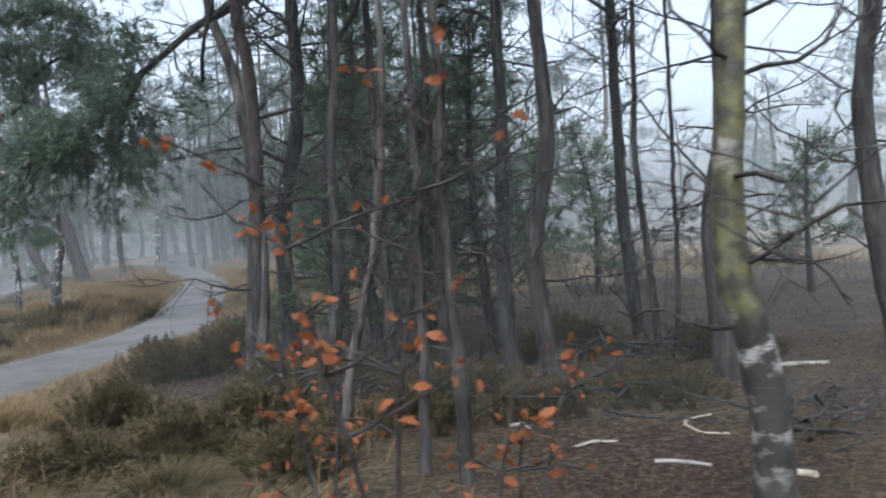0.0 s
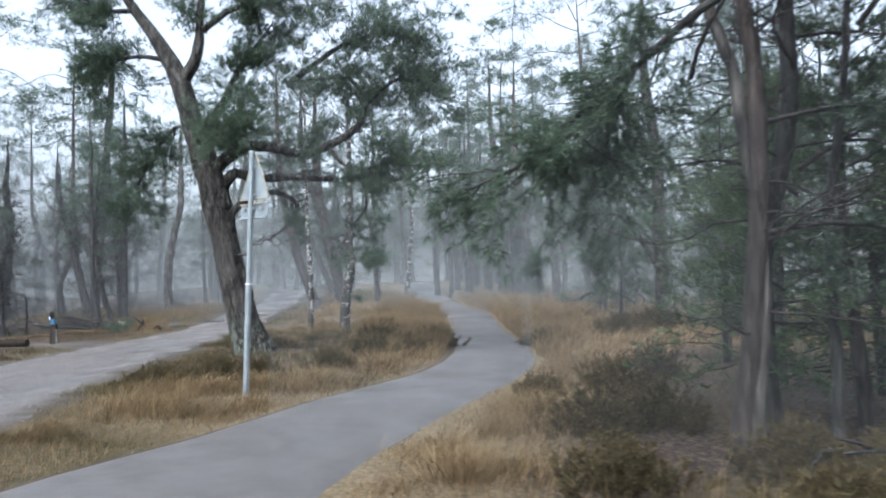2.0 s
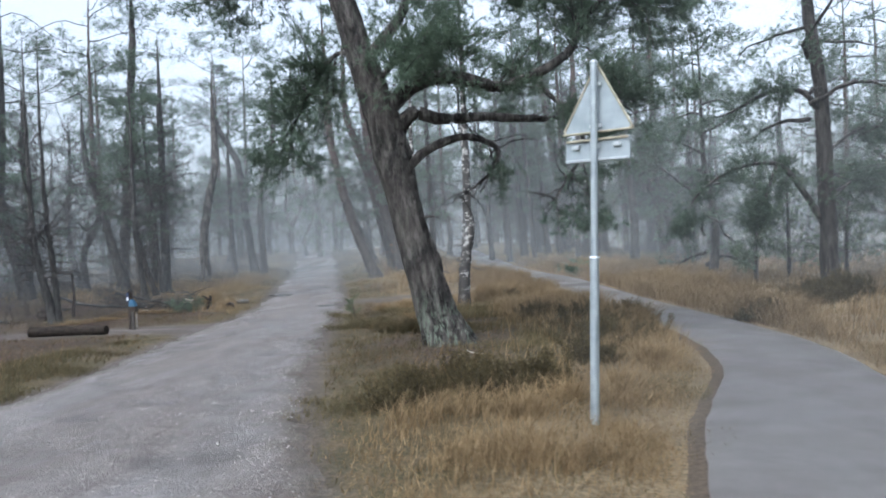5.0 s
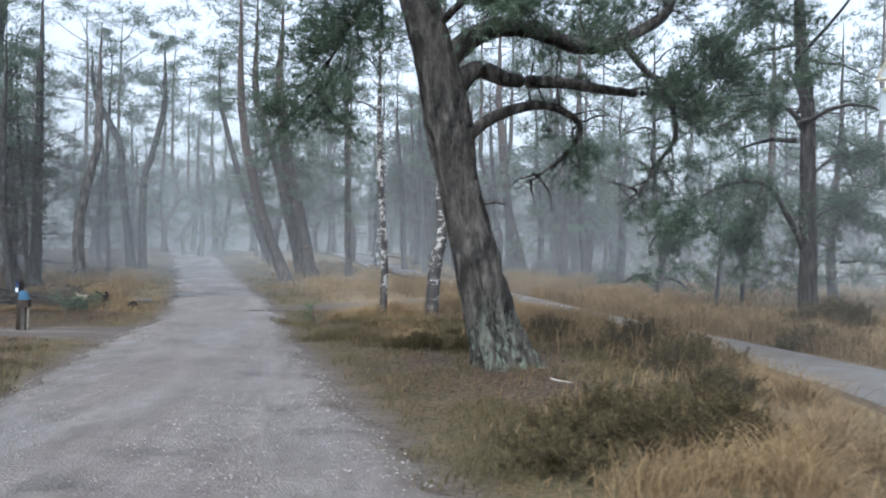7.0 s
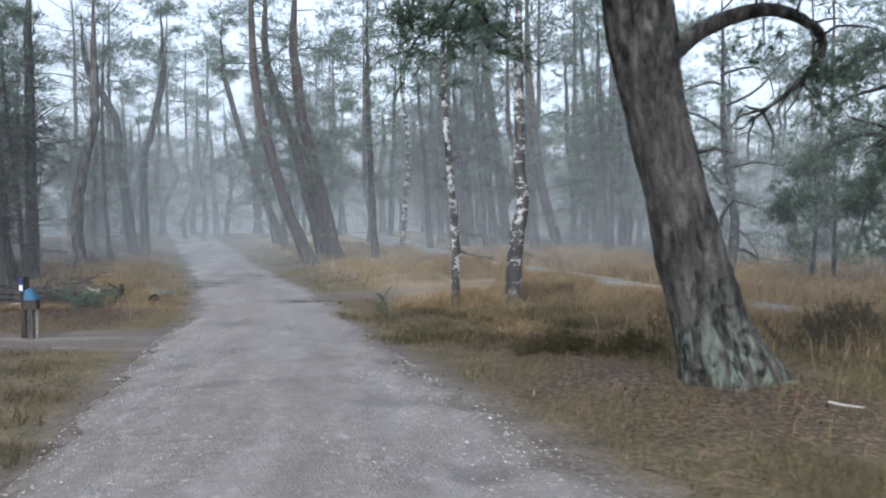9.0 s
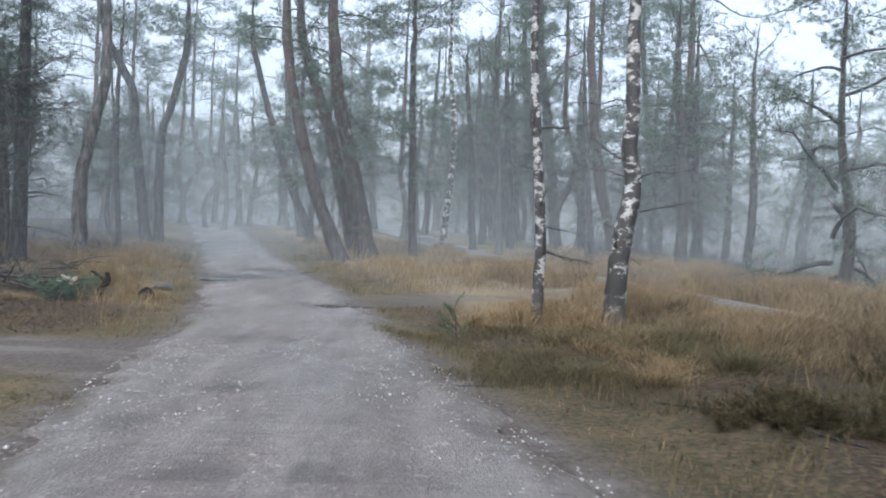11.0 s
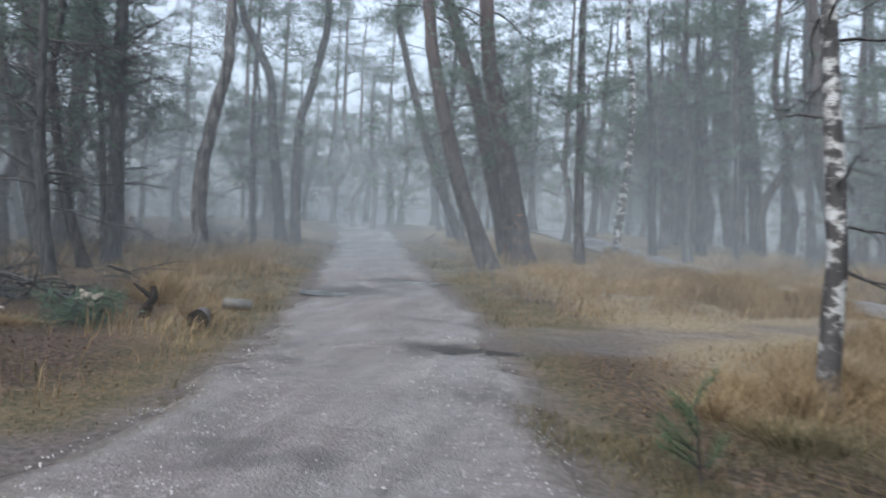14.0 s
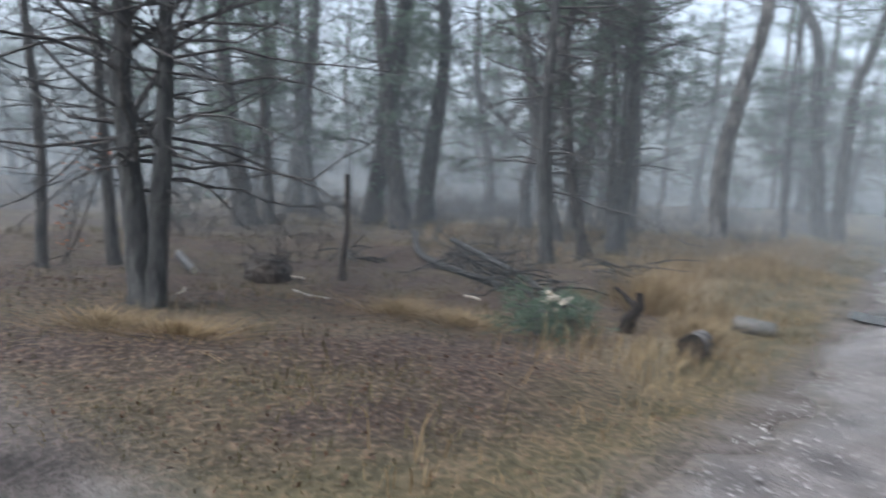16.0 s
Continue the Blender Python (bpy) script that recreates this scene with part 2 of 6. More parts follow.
def track_material():
    m, nt, b = mat("dirt_track")
    big, mid, fine = noise_of(nt, 0.55, 4, (1.6, 0.5, 1)), noise_of(nt, 2.1, 7, rough=0.68), noise_of(nt, 60, 4)
    col = ramp(nt, fine, (0.32, (0.076, 0.064, 0.058)), (0.58, (0.158, 0.136, 0.124)), (0.74, (0.32, 0.286, 0.268)))
    col = mix(nt, ramp(nt, mid, (0.44, (0, 0, 0)), (0.6, (0.55, 0.55, 0.55))), col, (0.095, 0.078, 0.072))
    col = mix(nt, ramp(nt, big, (0.46, (0, 0, 0)), (0.66, (0.45, 0.45, 0.45))), col, (0.2, 0.19, 0.19))
    clot = noise_of(nt, 9, 6, (0.8, 1.15, 1), rough=0.7)
    col = mix(nt, ramp(nt, clot, (0.52, (0, 0, 0)), (0.66, (0.6, 0.6, 0.6))), col, (0.07, 0.058, 0.053))
    col = mix(nt, ramp(nt, noise_of(nt, 17, 4, rough=0.6), (0.6, (0, 0, 0)), (0.7, (0.7, 0.7, 0.7))), col, (0.34, 0.31, 0.295))
    along = noise_of(nt, 1.5, 6, (2.6, 0.3, 1), rough=0.6)
    col = mix(nt, ramp(nt, along, (0.48, (0, 0, 0)), (0.66, (0.4, 0.4, 0.4))), col, (0.22, 0.196, 0.182))
    col = mix(nt, ramp(nt, noise_of(nt, 1.9, 6, (2.2, 0.35, 1), rough=0.62), (0.5, (0, 0, 0)), (0.66, (0.5, 0.5, 0.5))), col, (0.085, 0.07, 0.063))
    streak = noise_of(nt, 1.3, 5, (0.5, 5.0, 1), rough=0.5)
    line = ramp(nt, streak, (0.485, (0, 0, 0)), (0.5, (0.5, 0.5, 0.5)), (0.515, (0, 0, 0)))
    col = mix(nt, line, col, (0.055, 0.045, 0.04))
    nt.links.new(col, b.inputs["Base Color"])
    wet = ramp(nt, noise_of(nt, 0.9, 5, (1.3, 0.6, 1)), (0.4, (0.3, 0.3, 0.3)), (0.56, (0.78, 0.78, 0.78)))
    spot = nt.nodes.new("ShaderNodeAttribute")
    spot.attribute_name = "wet"
    soak = ramp(nt, spot.outputs["Fac"], (0.12, (0, 0, 0)), (0.6, (0.9, 0.9, 0.9)))
    col = mix(nt, soak, col, (0.04, 0.033, 0.03))
    rim = nt.nodes.new("ShaderNodeAttribute")
    rim.attribute_name = "rim"
    frayed = mix(nt, 0.45, rim.outputs["Fac"], noise_of(nt, 3.2, 7, rough=0.7))
    frayed = ramp(nt, frayed, (0.5, (0, 0, 0)), (0.72, (0.95, 0.95, 0.95)))
    col = mix(nt, frayed, col, ramp(nt, noise_of(nt, 22, 6), (0.34, (0.03, 0.024, 0.018)), (0.52, (0.075, 0.058, 0.042)), (0.66, (0.14, 0.11, 0.085))))
    nt.links.new(col, b.inputs["Base Color"])
    nt.links.new(mix(nt, soak, wet, (0.35, 0.35, 0.35)), b.inputs["Roughness"])
    h = mix(nt, 0.35, mix(nt, 0.5, mid, clot), fine)
    bump(nt, b, h, 1.0, 0.07)
    return m


def asphalt_material():
    m, nt, b = mat("wet_asphalt")
    big, fine = noise_of(nt, 0.7, 4), noise_of(nt, 120, 3)
    col = ramp(nt, fine, (0.3, (0.074, 0.067, 0.064)), (0.7, (0.145, 0.134, 0.129)))
    col = mix(nt, ramp(nt, big, (0.45, (0, 0, 0)), (0.65, (0.6, 0.6, 0.6))), col, (0.085, 0.073, 0.068))
    col = mix(nt, ramp(nt, noise_of(nt, 2.7, 6, rough=0.65), (0.48, (0, 0, 0)), (0.64, (0.6, 0.6, 0.6))), col, (0.07, 0.06, 0.057))
    nt.links.new(col, b.inputs["Base Color"])
    nt.links.new(ramp(nt, big, (0.35, (0.3, 0.36, 0.36)), (0.65, (0.6, 0.6, 0.6))), b.inputs["Roughness"])
    bump(nt, b, fine, 0.35, 0.006)
    return m


SOIL = plain("dark_soil", (0.035, 0.027, 0.02), (0.1, 0.078, 0.058), 20, 0.9, 0, 0.8)
GROUND, TRACK, ASPHALT = ground_material(), track_material(), asphalt_material()
WATER, _nt, _b = mat("puddle_water")
_b.inputs["Base Color"].default_value = (0.03, 0.025, 0.022, 1)
_b.inputs["Roughness"].default_value = 0.12
bump(_nt, _b, noise_of(_nt, 5, 2), 0.05, 0.01)


def mist_material(name, density, top):
    """A thin bank of fog: white droplets that let most light through, thinning out upwards."""
    m, nt, _b = mat(name)
    nt.nodes.remove(_b)
    d, s, t = (nt.nodes.new("ShaderNodeBsdf" + k) for k in ("Diffuse", "Translucent", "Transparent"))
    d.inputs[0].default_value = s.inputs[0].default_value = (0.6, 0.635, 0.655, 1)
    both = nt.nodes.new("ShaderNodeMixShader")
    nt.links.new(d.outputs[0], both.inputs[1])
    nt.links.new(s.outputs[0], both.inputs[2])
    pos = nt.nodes.new("ShaderNodeNewGeometry")
    sep = nt.nodes.new("ShaderNodeSeparateXYZ")
    nt.links.new(pos.outputs["Position"], sep.inputs[0])
    rng = node(nt, "MapRange")
    rng.inputs[1].default_value, rng.inputs[2].default_value = 0.0, top
    rng.inputs[3].default_value, rng.inputs[4].default_value = density ** 0.5, 0.0
    nt.links.new(sep.outputs[2], rng.inputs[0])
    wisp = ramp(nt, noise_of(nt, 0.12, 3), (0.3, (0.75, 0.75, 0.75)), (0.7, (1, 1, 1)))
    thick = nt.nodes.new("ShaderNodeAttribute")
    thick.attribute_name = "thick"
    some = nt.nodes.new("ShaderNodeMath")
    fac = nt.nodes.new("ShaderNodeMath")
    some.operation = fac.operation = "MULTIPLY"
    fall = nt.nodes.new("ShaderNodeMath")
    fall.operation = "MULTIPLY"
    nt.links.new(rng.outputs[0], fall.inputs[0])
    nt.links.new(rng.outputs[0], fall.inputs[1])
    nt.links.new(fall.outputs[0], some.inputs[0])
    nt.links.new(thick.outputs["Fac"], some.inputs[1])
    nt.links.new(some.outputs[0], fac.inputs[0])
    nt.links.new(wisp, fac.inputs[1])
    out = nt.nodes.new("ShaderNodeMixShader")
    nt.links.new(fac.outputs[0], out.inputs[0])
    nt.links.new(t.outputs[0], out.inputs[1])
    nt.links.new(both.outputs[0], out.inputs[2])
    nt.links.new(out.outputs[0], nt.nodes["Material Output"].inputs[0])
    return m


# ---- building blocks ----
RNG = np.random.default_rng(7)


def mesh_of(name, verts, faces, material, smooth=False):
    me = bpy.data.meshes.new(name)
    verts = np.asarray(verts, dtype=np.float32)
    if isinstance(faces, np.ndarray):
        k = faces.shape[1]
        me.vertices.add(len(verts))
        me.vertices.foreach_set("co", verts.ravel())
        me.loops.add(faces.size)
        me.loops.foreach_set("vertex_index", faces.ravel().astype(np.int32))
        me.polygons.add(len(faces))
        me.polygons.foreach_set("loop_start", np.arange(0, faces.size, k, dtype=np.int32))
        me.polygons.foreach_set("loop_total", np.full(len(faces), k, dtype=np.int32))
        me.update(calc_edges=True)
    else:
        me.from_pydata([tuple(map(float, v)) for v in verts], [], faces)
    me.materials.append(material)
    if smooth:
        me.polygons.foreach_set("use_smooth", [True] * len(me.polygons))
    me.validate()
    return me


def part(name, me, parent, label=""):
    ob = new(name, me)
    ob.parent = parent
    return tagged(ob, label)


def thing(name, at, label, category, group="", kind=""):
    ob = new(name)
    ob.location = at
    return tagged(ob, label, category, group, kind)


def bm_mesh(name, bm, material, smooth=False):
    me = bpy.data.meshes.new(name)
    bm.to_mesh(me)
    bm.free()
    me.materials.append(material)
    if smooth:
        me.polygons.foreach_set("use_smooth", [True] * len(me.polygons))
        me.set_sharp_from_angle(angle=radians(40))
    return me


def spline(points, steps):
    """A smooth line through the points."""
    p = np.array(points, float)
    if len(p) == 2:
        s = np.linspace(0, 1, steps + 1)[:, None]
        return p[0] * (1 - s) + p[1] * s
    p = np.vstack([2 * p[0] - p[1], p, 2 * p[-1] - p[-2]])
    out = []
    for i in range(1, len(p) - 2):
        a, b, c, d = p[i - 1:i + 3]
        for s in np.linspace(0, 1, steps, endpoint=False):
            out.append(0.5 * (2 * b + (c - a) * s + (2 * a - 5 * b + 4 * c - d) * s * s + (3 * b - a - 3 * c + d) * s ** 3))
    out.append(p[-2])
    return np.array(out)


def tube(line, radii, sides, rough=0.0, seed=0):
    """Rings round a line: vertices and quads, with a closed tip."""
    line = np.asarray(line, float)
    n = len(line)
    tan = np.gradient(line, axis=0)
    tan /= np.linalg.norm(tan, axis=1)[:, None] + 1e-9
    ref = np.array([1.0, 0.13, 0.0]) if abs(tan[0][2]) > 0.5 else np.array([0.1, 0.05, 1.0])
    u = np.cross(tan, ref)
    u /= np.linalg.norm(u, axis=1)[:, None] + 1e-9
    v = np.cross(tan, u)
    a = np.arange(sides) * 2 * np.pi / sides
    r = np.repeat(np.asarray(radii, float)[:, None], sides, 1)
    if rough:
        g = np.random.default_rng(seed)
        k = g.normal(0, 1, (n, sides))
        k = (k + np.roll(k, 1, 0) + np.roll(k, 2, 0)) / 2
        r = r * (1 + rough * k)
    ring = line[:, None, :] + r[:, :, None] * (np.cos(a)[None, :, None] * u[:, None, :] + np.sin(a)[None, :, None] * v[:, None, :])
    verts = ring.reshape(-1, 3)
    i, j = np.meshgrid(np.arange(n - 1), np.arange(sides), indexing="ij")
    f = np.stack([i * sides + j, i * sides + (j + 1) % sides, (i + 1) * sides + (j + 1) % sides, (i + 1) * sides + j], -1).reshape(-1, 4)
    return verts, f


def join(pieces):
    verts, faces, k = [], [], 0
    for v, f in pieces:
        verts.append(v)
        faces.append(f + k)
        k += len(v)
    return np.vstack(verts), np.vstack(faces)


def unit(v):
    return v / (np.linalg.norm(v, axis=-1, keepdims=True) + 1e-9)


def tufts(centres, ways, g, count=14, length=0.13, width=0.016, fan=0.75):
    """Bunches of needles: thin triangles that spread from each centre."""
    c = np.repeat(np.asarray(centres, float), count, 0)
    w = np.repeat(unit(np.asarray(ways, float)), count, 0)
    d = unit(w + g.normal(0, fan, c.shape))
    side = unit(np.cross(d, g.normal(0, 1, c.shape))) * width / 2
    start = c + w * g.uniform(-0.5, 0.5, (len(c), 1)) * length
    tip = start + d * length * g.uniform(0.7, 1.2, (len(c), 1))
    v = np.stack([start - side, start + side, tip], 1).reshape(-1, 3)
    return v, np.arange(len(v)).reshape(-1, 3)


def twig_line(p, way, length, g, bend=0.25, droop=0.0, steps=5):
    pts, d = [np.array(p, float)], unit(np.array(way, float))
    for _ in range(steps):
        d = unit(d + g.normal(0, bend, 3) * 0.6 + np.array([0, 0, -droop]))
        pts.append(pts[-1] + d * length / steps)
    return np.array(pts)


def height(x, y):
    """The lie of the land."""
    h = 0.28 * np.exp(-((x + 2) ** 2 + (y - 28) ** 2) / 110) + 0.1 * np.exp(-((x + 12) ** 2 + (y - 21) ** 2) / 40) - 0.2 * np.exp(-((x + 10) ** 2 + (y - 13.4) ** 2) / 6) - 0.1 * np.exp(-((x + 5.6) ** 2 + (y - 14.6) ** 2) / 4)
    h = h + 1.25 * soft(y + 0.35 * x, 23, 44) * (1 - soft(x, -2, 14))
    h = h + 0.10 * np.exp(-((x - 3.0) ** 2 + (y - 5.7) ** 2) / 2.2) - 0.06 * np.exp(-((x - 1.6) ** 2 + (y - 12.2) ** 2) / 3)
    return h


def line_gap(x, y, line):
    """Distance from points to a centre line with widths, less half the width there."""
    best = np.full(np.shape(x), 1e9)
    for (ax, ay, aw), (bx, by, bw) in zip(line[:-1], line[1:]):
        dx, dy = bx - ax, by - ay
        s = np.clip(((x - ax) * dx + (y - ay) * dy) / (dx * dx + dy * dy), 0, 1)
        d = np.hypot(x - ax - s * dx, y - ay - s * dy) - 0.5 * (aw + s * (bw - aw))
        best = np.minimum(best, d)
    return best


ROAD = [(4.6, -26, 4.6), (4.2, -12, 4.6), (3.0, -6, 4.4), (1.9, -2.8, 4.0), (0.8, 0, 3.7), (-0.55, 4.7, 3.1), (-1.6, 8.7, 2.8), (-2.3, 12, 2.4),
        (-3.5, 16, 2.3), (-6.7, 25, 2.2), (-8.8, 31, 2.2), (-14.5, 46, 2.4), (-24, 72, 2.6)]
CYCLE = [(6.6, -26, 2.6), (6.2, -12, 2.6), (6.0, -6, 2.6), (6.1, -2.5, 2.4), (6.35, -0.5, 2.0), (6.6, 1.5, 1.95), (7.05, 3.8, 1.75), (7.1, 6, 1.7), (6.7, 8.6, 1.6),
         (6.1, 11, 1.6), (5.4, 14, 1.6), (4.6, 17.5, 1.7), (3.6, 21.3, 1.8), (1.6, 25.8, 1.8), (-0.6, 32, 1.8), (-5, 46, 1.8)]
LINK = [(-1.6, 14.6, 1.4), (0.6, 16.4, 1.3), (2.6, 18.2, 1.2), (4.4, 19.0, 1.2)]
SPUR = [(-2.2, 9.6, 1.9), (-4.6, 9.3, 1.3), (-8, 8.4, 0.9), (-14, 8.0, 0.9)]
PUDDLES = [(-2.1, 13.9, 0.9, 0.26, 8), (-4.75, 17.8, 0.9, 0.9, 20), (-4.2, 20.0, 1.0, 0.7, 0)]
MUD = [(-3.3, 12.8, 0.42, 0.2), (-3.05, 12.2, 0.3, 0.12), (-3.5, 13.6, 0.42, 0.2), (0.72, 3.85, 0.3, 0.16), (-1.0, 3.4, 0.5, 0.12), (0.2, 7.4, 0.6, 0.12), (-1.9, 8.2, 0.5, 0.14), (-0.2, 1.6, 0.7, 0.14), (-4.0, 12.3, 1.3, 0.5), (-1.3, 14.4, 0.7, 0.4), (-2.9, 15.6, 0.5, 0.2), (-1.6, 12.2, 0.6, 0.22), (-0.6, 9.2, 0.5, 0.16), (-2.4, 10.4, 0.7, 0.25), (0.3, 5.6, 0.7, 0.2), (-1.2, 6.4, 0.8, 0.2), (1.3, 3.0, 0.5, 0.15),
       (0.1, 2.4, 0.9, 0.2), (-3.9, 18.9, 0.8, 0.3), (-5.2, 19.6, 0.5, 0.3), (1.8, 0.4, 0.8, 0.3), (-2.6, 7.3, 0.9, 0.3)]


# ---- ground, track and cycle path ----
def span(low, high, step, far):
    """Grid lines: even between low and high, wider and wider out to far."""
    mid = np.arange(low, high + step / 2, step)
    grow = np.cumsum(step * 1.28 ** np.arange(1, 30))
    grow = np.append(grow[grow < far], far)
    return np.concatenate([low - grow[::-1], mid, high + grow])


def noise2(x, y, scale, seed=0):
    """Smooth value noise, vectorised."""
    g = np.random.default_rng(seed)
    tab = g.uniform(-1, 1, (64, 64))
    u, v = np.asarray(x) * scale + 31.7, np.asarray(y) * scale + 17.3
    i, j = np.floor(u).astype(int), np.floor(v).astype(int)
    s, t = u - i, v - j
    s, t = s * s * (3 - 2 * s), t * t * (3 - 2 * t)
    a, b = tab[i % 64, j % 64], tab[(i + 1) % 64, j % 64]
    c, d = tab[i % 64, (j + 1) % 64], tab[(i + 1) % 64, (j + 1) % 64]
    return (a * (1 - s) + b * s) * (1 - t) + (c * (1 - s) + d * s) * t


def soft(x, low, high):
    s = np.clip((x - low) / (high - low), 0, 1)
    return s * s * (3 - 2 * s)


def bare(x, y):
    """Distance to the nearest trodden surface."""
    return np.minimum(np.minimum(line_gap(x, y, ROAD), line_gap(x, y, CYCLE)), np.minimum(line_gap(x, y, LINK), line_gap(x, y, SPUR)))


def land(x, y):
    """Ground height with its small bumps, even near the paths."""
    away = soft(bare(x, y), 0.1, 1.6)
    return height(x, y) + away * (0.05 + 0.05 * noise2(x, y, 0.9, 3) + 0.025 * noise2(x, y, 2.7, 4)) - 0.012


def covers(x, y):
    """Shares of straw, moss and mud on the ground."""
    gr, gc = line_gap(x, y, ROAD), line_gap(x, y, CYCLE)
    n = noise2(x, y, 0.6, 8)
    wood = soft(x - 8.6 + 0.8 * n, 0, 1.5) * (1 - soft(y, 0.5, 3.5))
    right_of_road = soft(x - np.interp(y, [r[1] for r in ROAD], [r[0] for r in ROAD]), 0, 1)
    straw = np.clip(soft(-gc + 2.6 + n, 0, 1.2) + soft(y, 10.8, 13.5) * soft(gr, 0.9, 2.1) + soft(y, 7, 9.5) * soft(x, 3.0, 4.2), 0, 1) * (1 - wood) * right_of_road
    straw = straw + (1 - right_of_road) * soft(y, 12.5, 14) * soft(-gr + 2.2 + n, 0, 1) + (1 - right_of_road) * soft(y - 0.2 * x, 18, 22) * (0.45 + 0.5 * n)
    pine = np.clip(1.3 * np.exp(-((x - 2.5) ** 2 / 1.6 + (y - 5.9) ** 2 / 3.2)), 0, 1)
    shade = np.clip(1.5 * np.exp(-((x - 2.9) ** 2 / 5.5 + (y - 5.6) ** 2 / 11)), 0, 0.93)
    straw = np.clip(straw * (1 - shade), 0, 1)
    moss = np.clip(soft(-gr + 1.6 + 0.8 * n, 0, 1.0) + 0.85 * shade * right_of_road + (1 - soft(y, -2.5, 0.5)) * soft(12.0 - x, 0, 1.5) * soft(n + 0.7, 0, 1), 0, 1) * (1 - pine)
    mud = np.clip(soft(-line_gap(x, y, SPUR) + 0.3 + 0.3 * n, 0, 0.6) + 0.7 * soft(-line_gap(x, y, LINK) + 0.2 + 0.5 * noise2(x, y, 1.7, 9), 0, 0.8) + soft(-gr + 0.35, 0, 0.4), 0, 1)
    return straw, moss, mud


gx, gy = span(-16, 18, 0.22, 700), span(-11, 34, 0.22, 700)
X, Y = np.meshgrid(gx, gy, indexing="ij")
Z = land(X, Y)
nx, ny = X.shape
i, j = np.meshgrid(np.arange(nx - 1), np.arange(ny - 1), indexing="ij")
quads = np.stack([i * ny + j, (i + 1) * ny + j, (i + 1) * ny + j + 1, i * ny + j + 1], -1).reshape(-1, 4)
ground_mesh = mesh_of("ground", np.stack([X, Y, Z], -1).reshape(-1, 3), quads, GROUND, True)
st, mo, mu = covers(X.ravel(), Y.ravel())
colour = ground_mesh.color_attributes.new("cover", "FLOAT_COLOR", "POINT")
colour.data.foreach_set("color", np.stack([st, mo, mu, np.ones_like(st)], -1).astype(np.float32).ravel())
tagged(new("ground", ground_mesh), "forest floor of litter, moss and dead grass", "ground", kind="structure")


def ribbon(name, line, material, rise, ragged, ruts, label):
    c = spline([(x, y, w) for x, y, w in line], 48)
    tan = np.gradient(c[:, :2], axis=0)
    tan /= np.linalg.norm(tan, axis=1)[:, None]
    side = np.stack([tan[:, 1], -tan[:, 0]], -1)
    s = np.linspace(-1, 1, 41)
    run = np.cumsum(np.r_[0, np.linalg.norm(np.diff(c[:, :2], axis=0), axis=1)])
    edge = 1 + ragged * (noise2(run, 0 * run, 1.3, 11) + 0.6 * noise2(run, 0 * run, 4.1, 12)) / c[:, 2]
    P = c[:, None, :2] + side[:, None, :] * (s[None, :, None] * (c[:, 2] * edge / 2)[:, None, None])
    z = height(P[..., 0], P[..., 1]) + rise - (np.abs(s) ** 8)[None, :] * (rise + 0.02)
    z = z + ruts * (noise2(P[..., 0], P[..., 1], 1.1, 13) + 0.4 * noise2(P[..., 0], P[..., 1], 3.6, 14)) - ruts * 1.2 * (np.exp(-((np.abs(s) - 0.55) / 0.17) ** 2))[None, :]
    wet = np.zeros_like(z)
    for x, y, long, wide, _turn in PUDDLES if ruts > 0.01 else ():
        rag = 1 + 0.75 * noise2(P[..., 0], P[..., 1], 3.1, 15) + 0.5 * noise2(P[..., 0], P[..., 1], 7.0, 18)
        w = np.exp(-(((P[..., 0] - x) / (0.62 * long)) ** 2 + ((P[..., 1] - y) / (0.62 * wide + 0.06)) ** 2) * np.clip(rag, 0.3, 3))
        z = z * (1 - w) + (height(P[..., 0], P[..., 1]) + rise) * w - 0.045 * w
        wet = np.maximum(wet, np.clip(w * 1.4, 0, 1))
    for x, y, long, wide in MUD if ruts > 0.01 else ():
        w = np.exp(-((P[..., 0] - x) / (0.8 * long)) ** 2 - ((P[..., 1] - y) / (0.8 * wide + 0.05)) ** 2)
        torn = w * (1 + 0.7 * noise2(P[..., 0], P[..., 1], 4.0, 16) + 0.5 * noise2(P[..., 0], P[..., 1], 11.0, 17))
        wet = np.maximum(wet, 0.42 * soft(torn, 0.42, 0.75))
        z = z - 0.012 * w
    n, k = z.shape
    a, b = np.meshgrid(np.arange(n - 1), np.arange(k - 1), indexing="ij")
    f = np.stack([a * k + b, a * k + b + 1, (a + 1) * k + b + 1, (a + 1) * k + b], -1).reshape(-1, 4)
    me = mesh_of(name, np.concatenate([P, z[..., None]], -1).reshape(-1, 3), f, material, True)
    me.attributes.new("wet", "FLOAT", "POINT").data.foreach_set("value", wet.astype(np.float32).ravel())
    me.attributes.new("rim", "FLOAT", "POINT").data.foreach_set("value", np.broadcast_to(np.clip((np.abs(s) - 0.62) / 0.38, 0, 1), z.shape).astype(np.float32).ravel())
    return tagged(new(name, me), label, name.replace("_", " "), kind="structure")


ribbon("road", ROAD, TRACK, 0.03, 0.4, 0.019, "wet grey dirt track with pebbles and potholes")
ribbon("verge_soil", [(x - 0.02, y, w + 0.05) for x, y, w in CYCLE], SOIL, 0.026, 0.05, 0.003, "dark bare soil along the asphalt edges")
ribbon("pavement", CYCLE, ASPHALT, 0.035, 0.05, 0.003, "narrow winding wet asphalt cycle path")


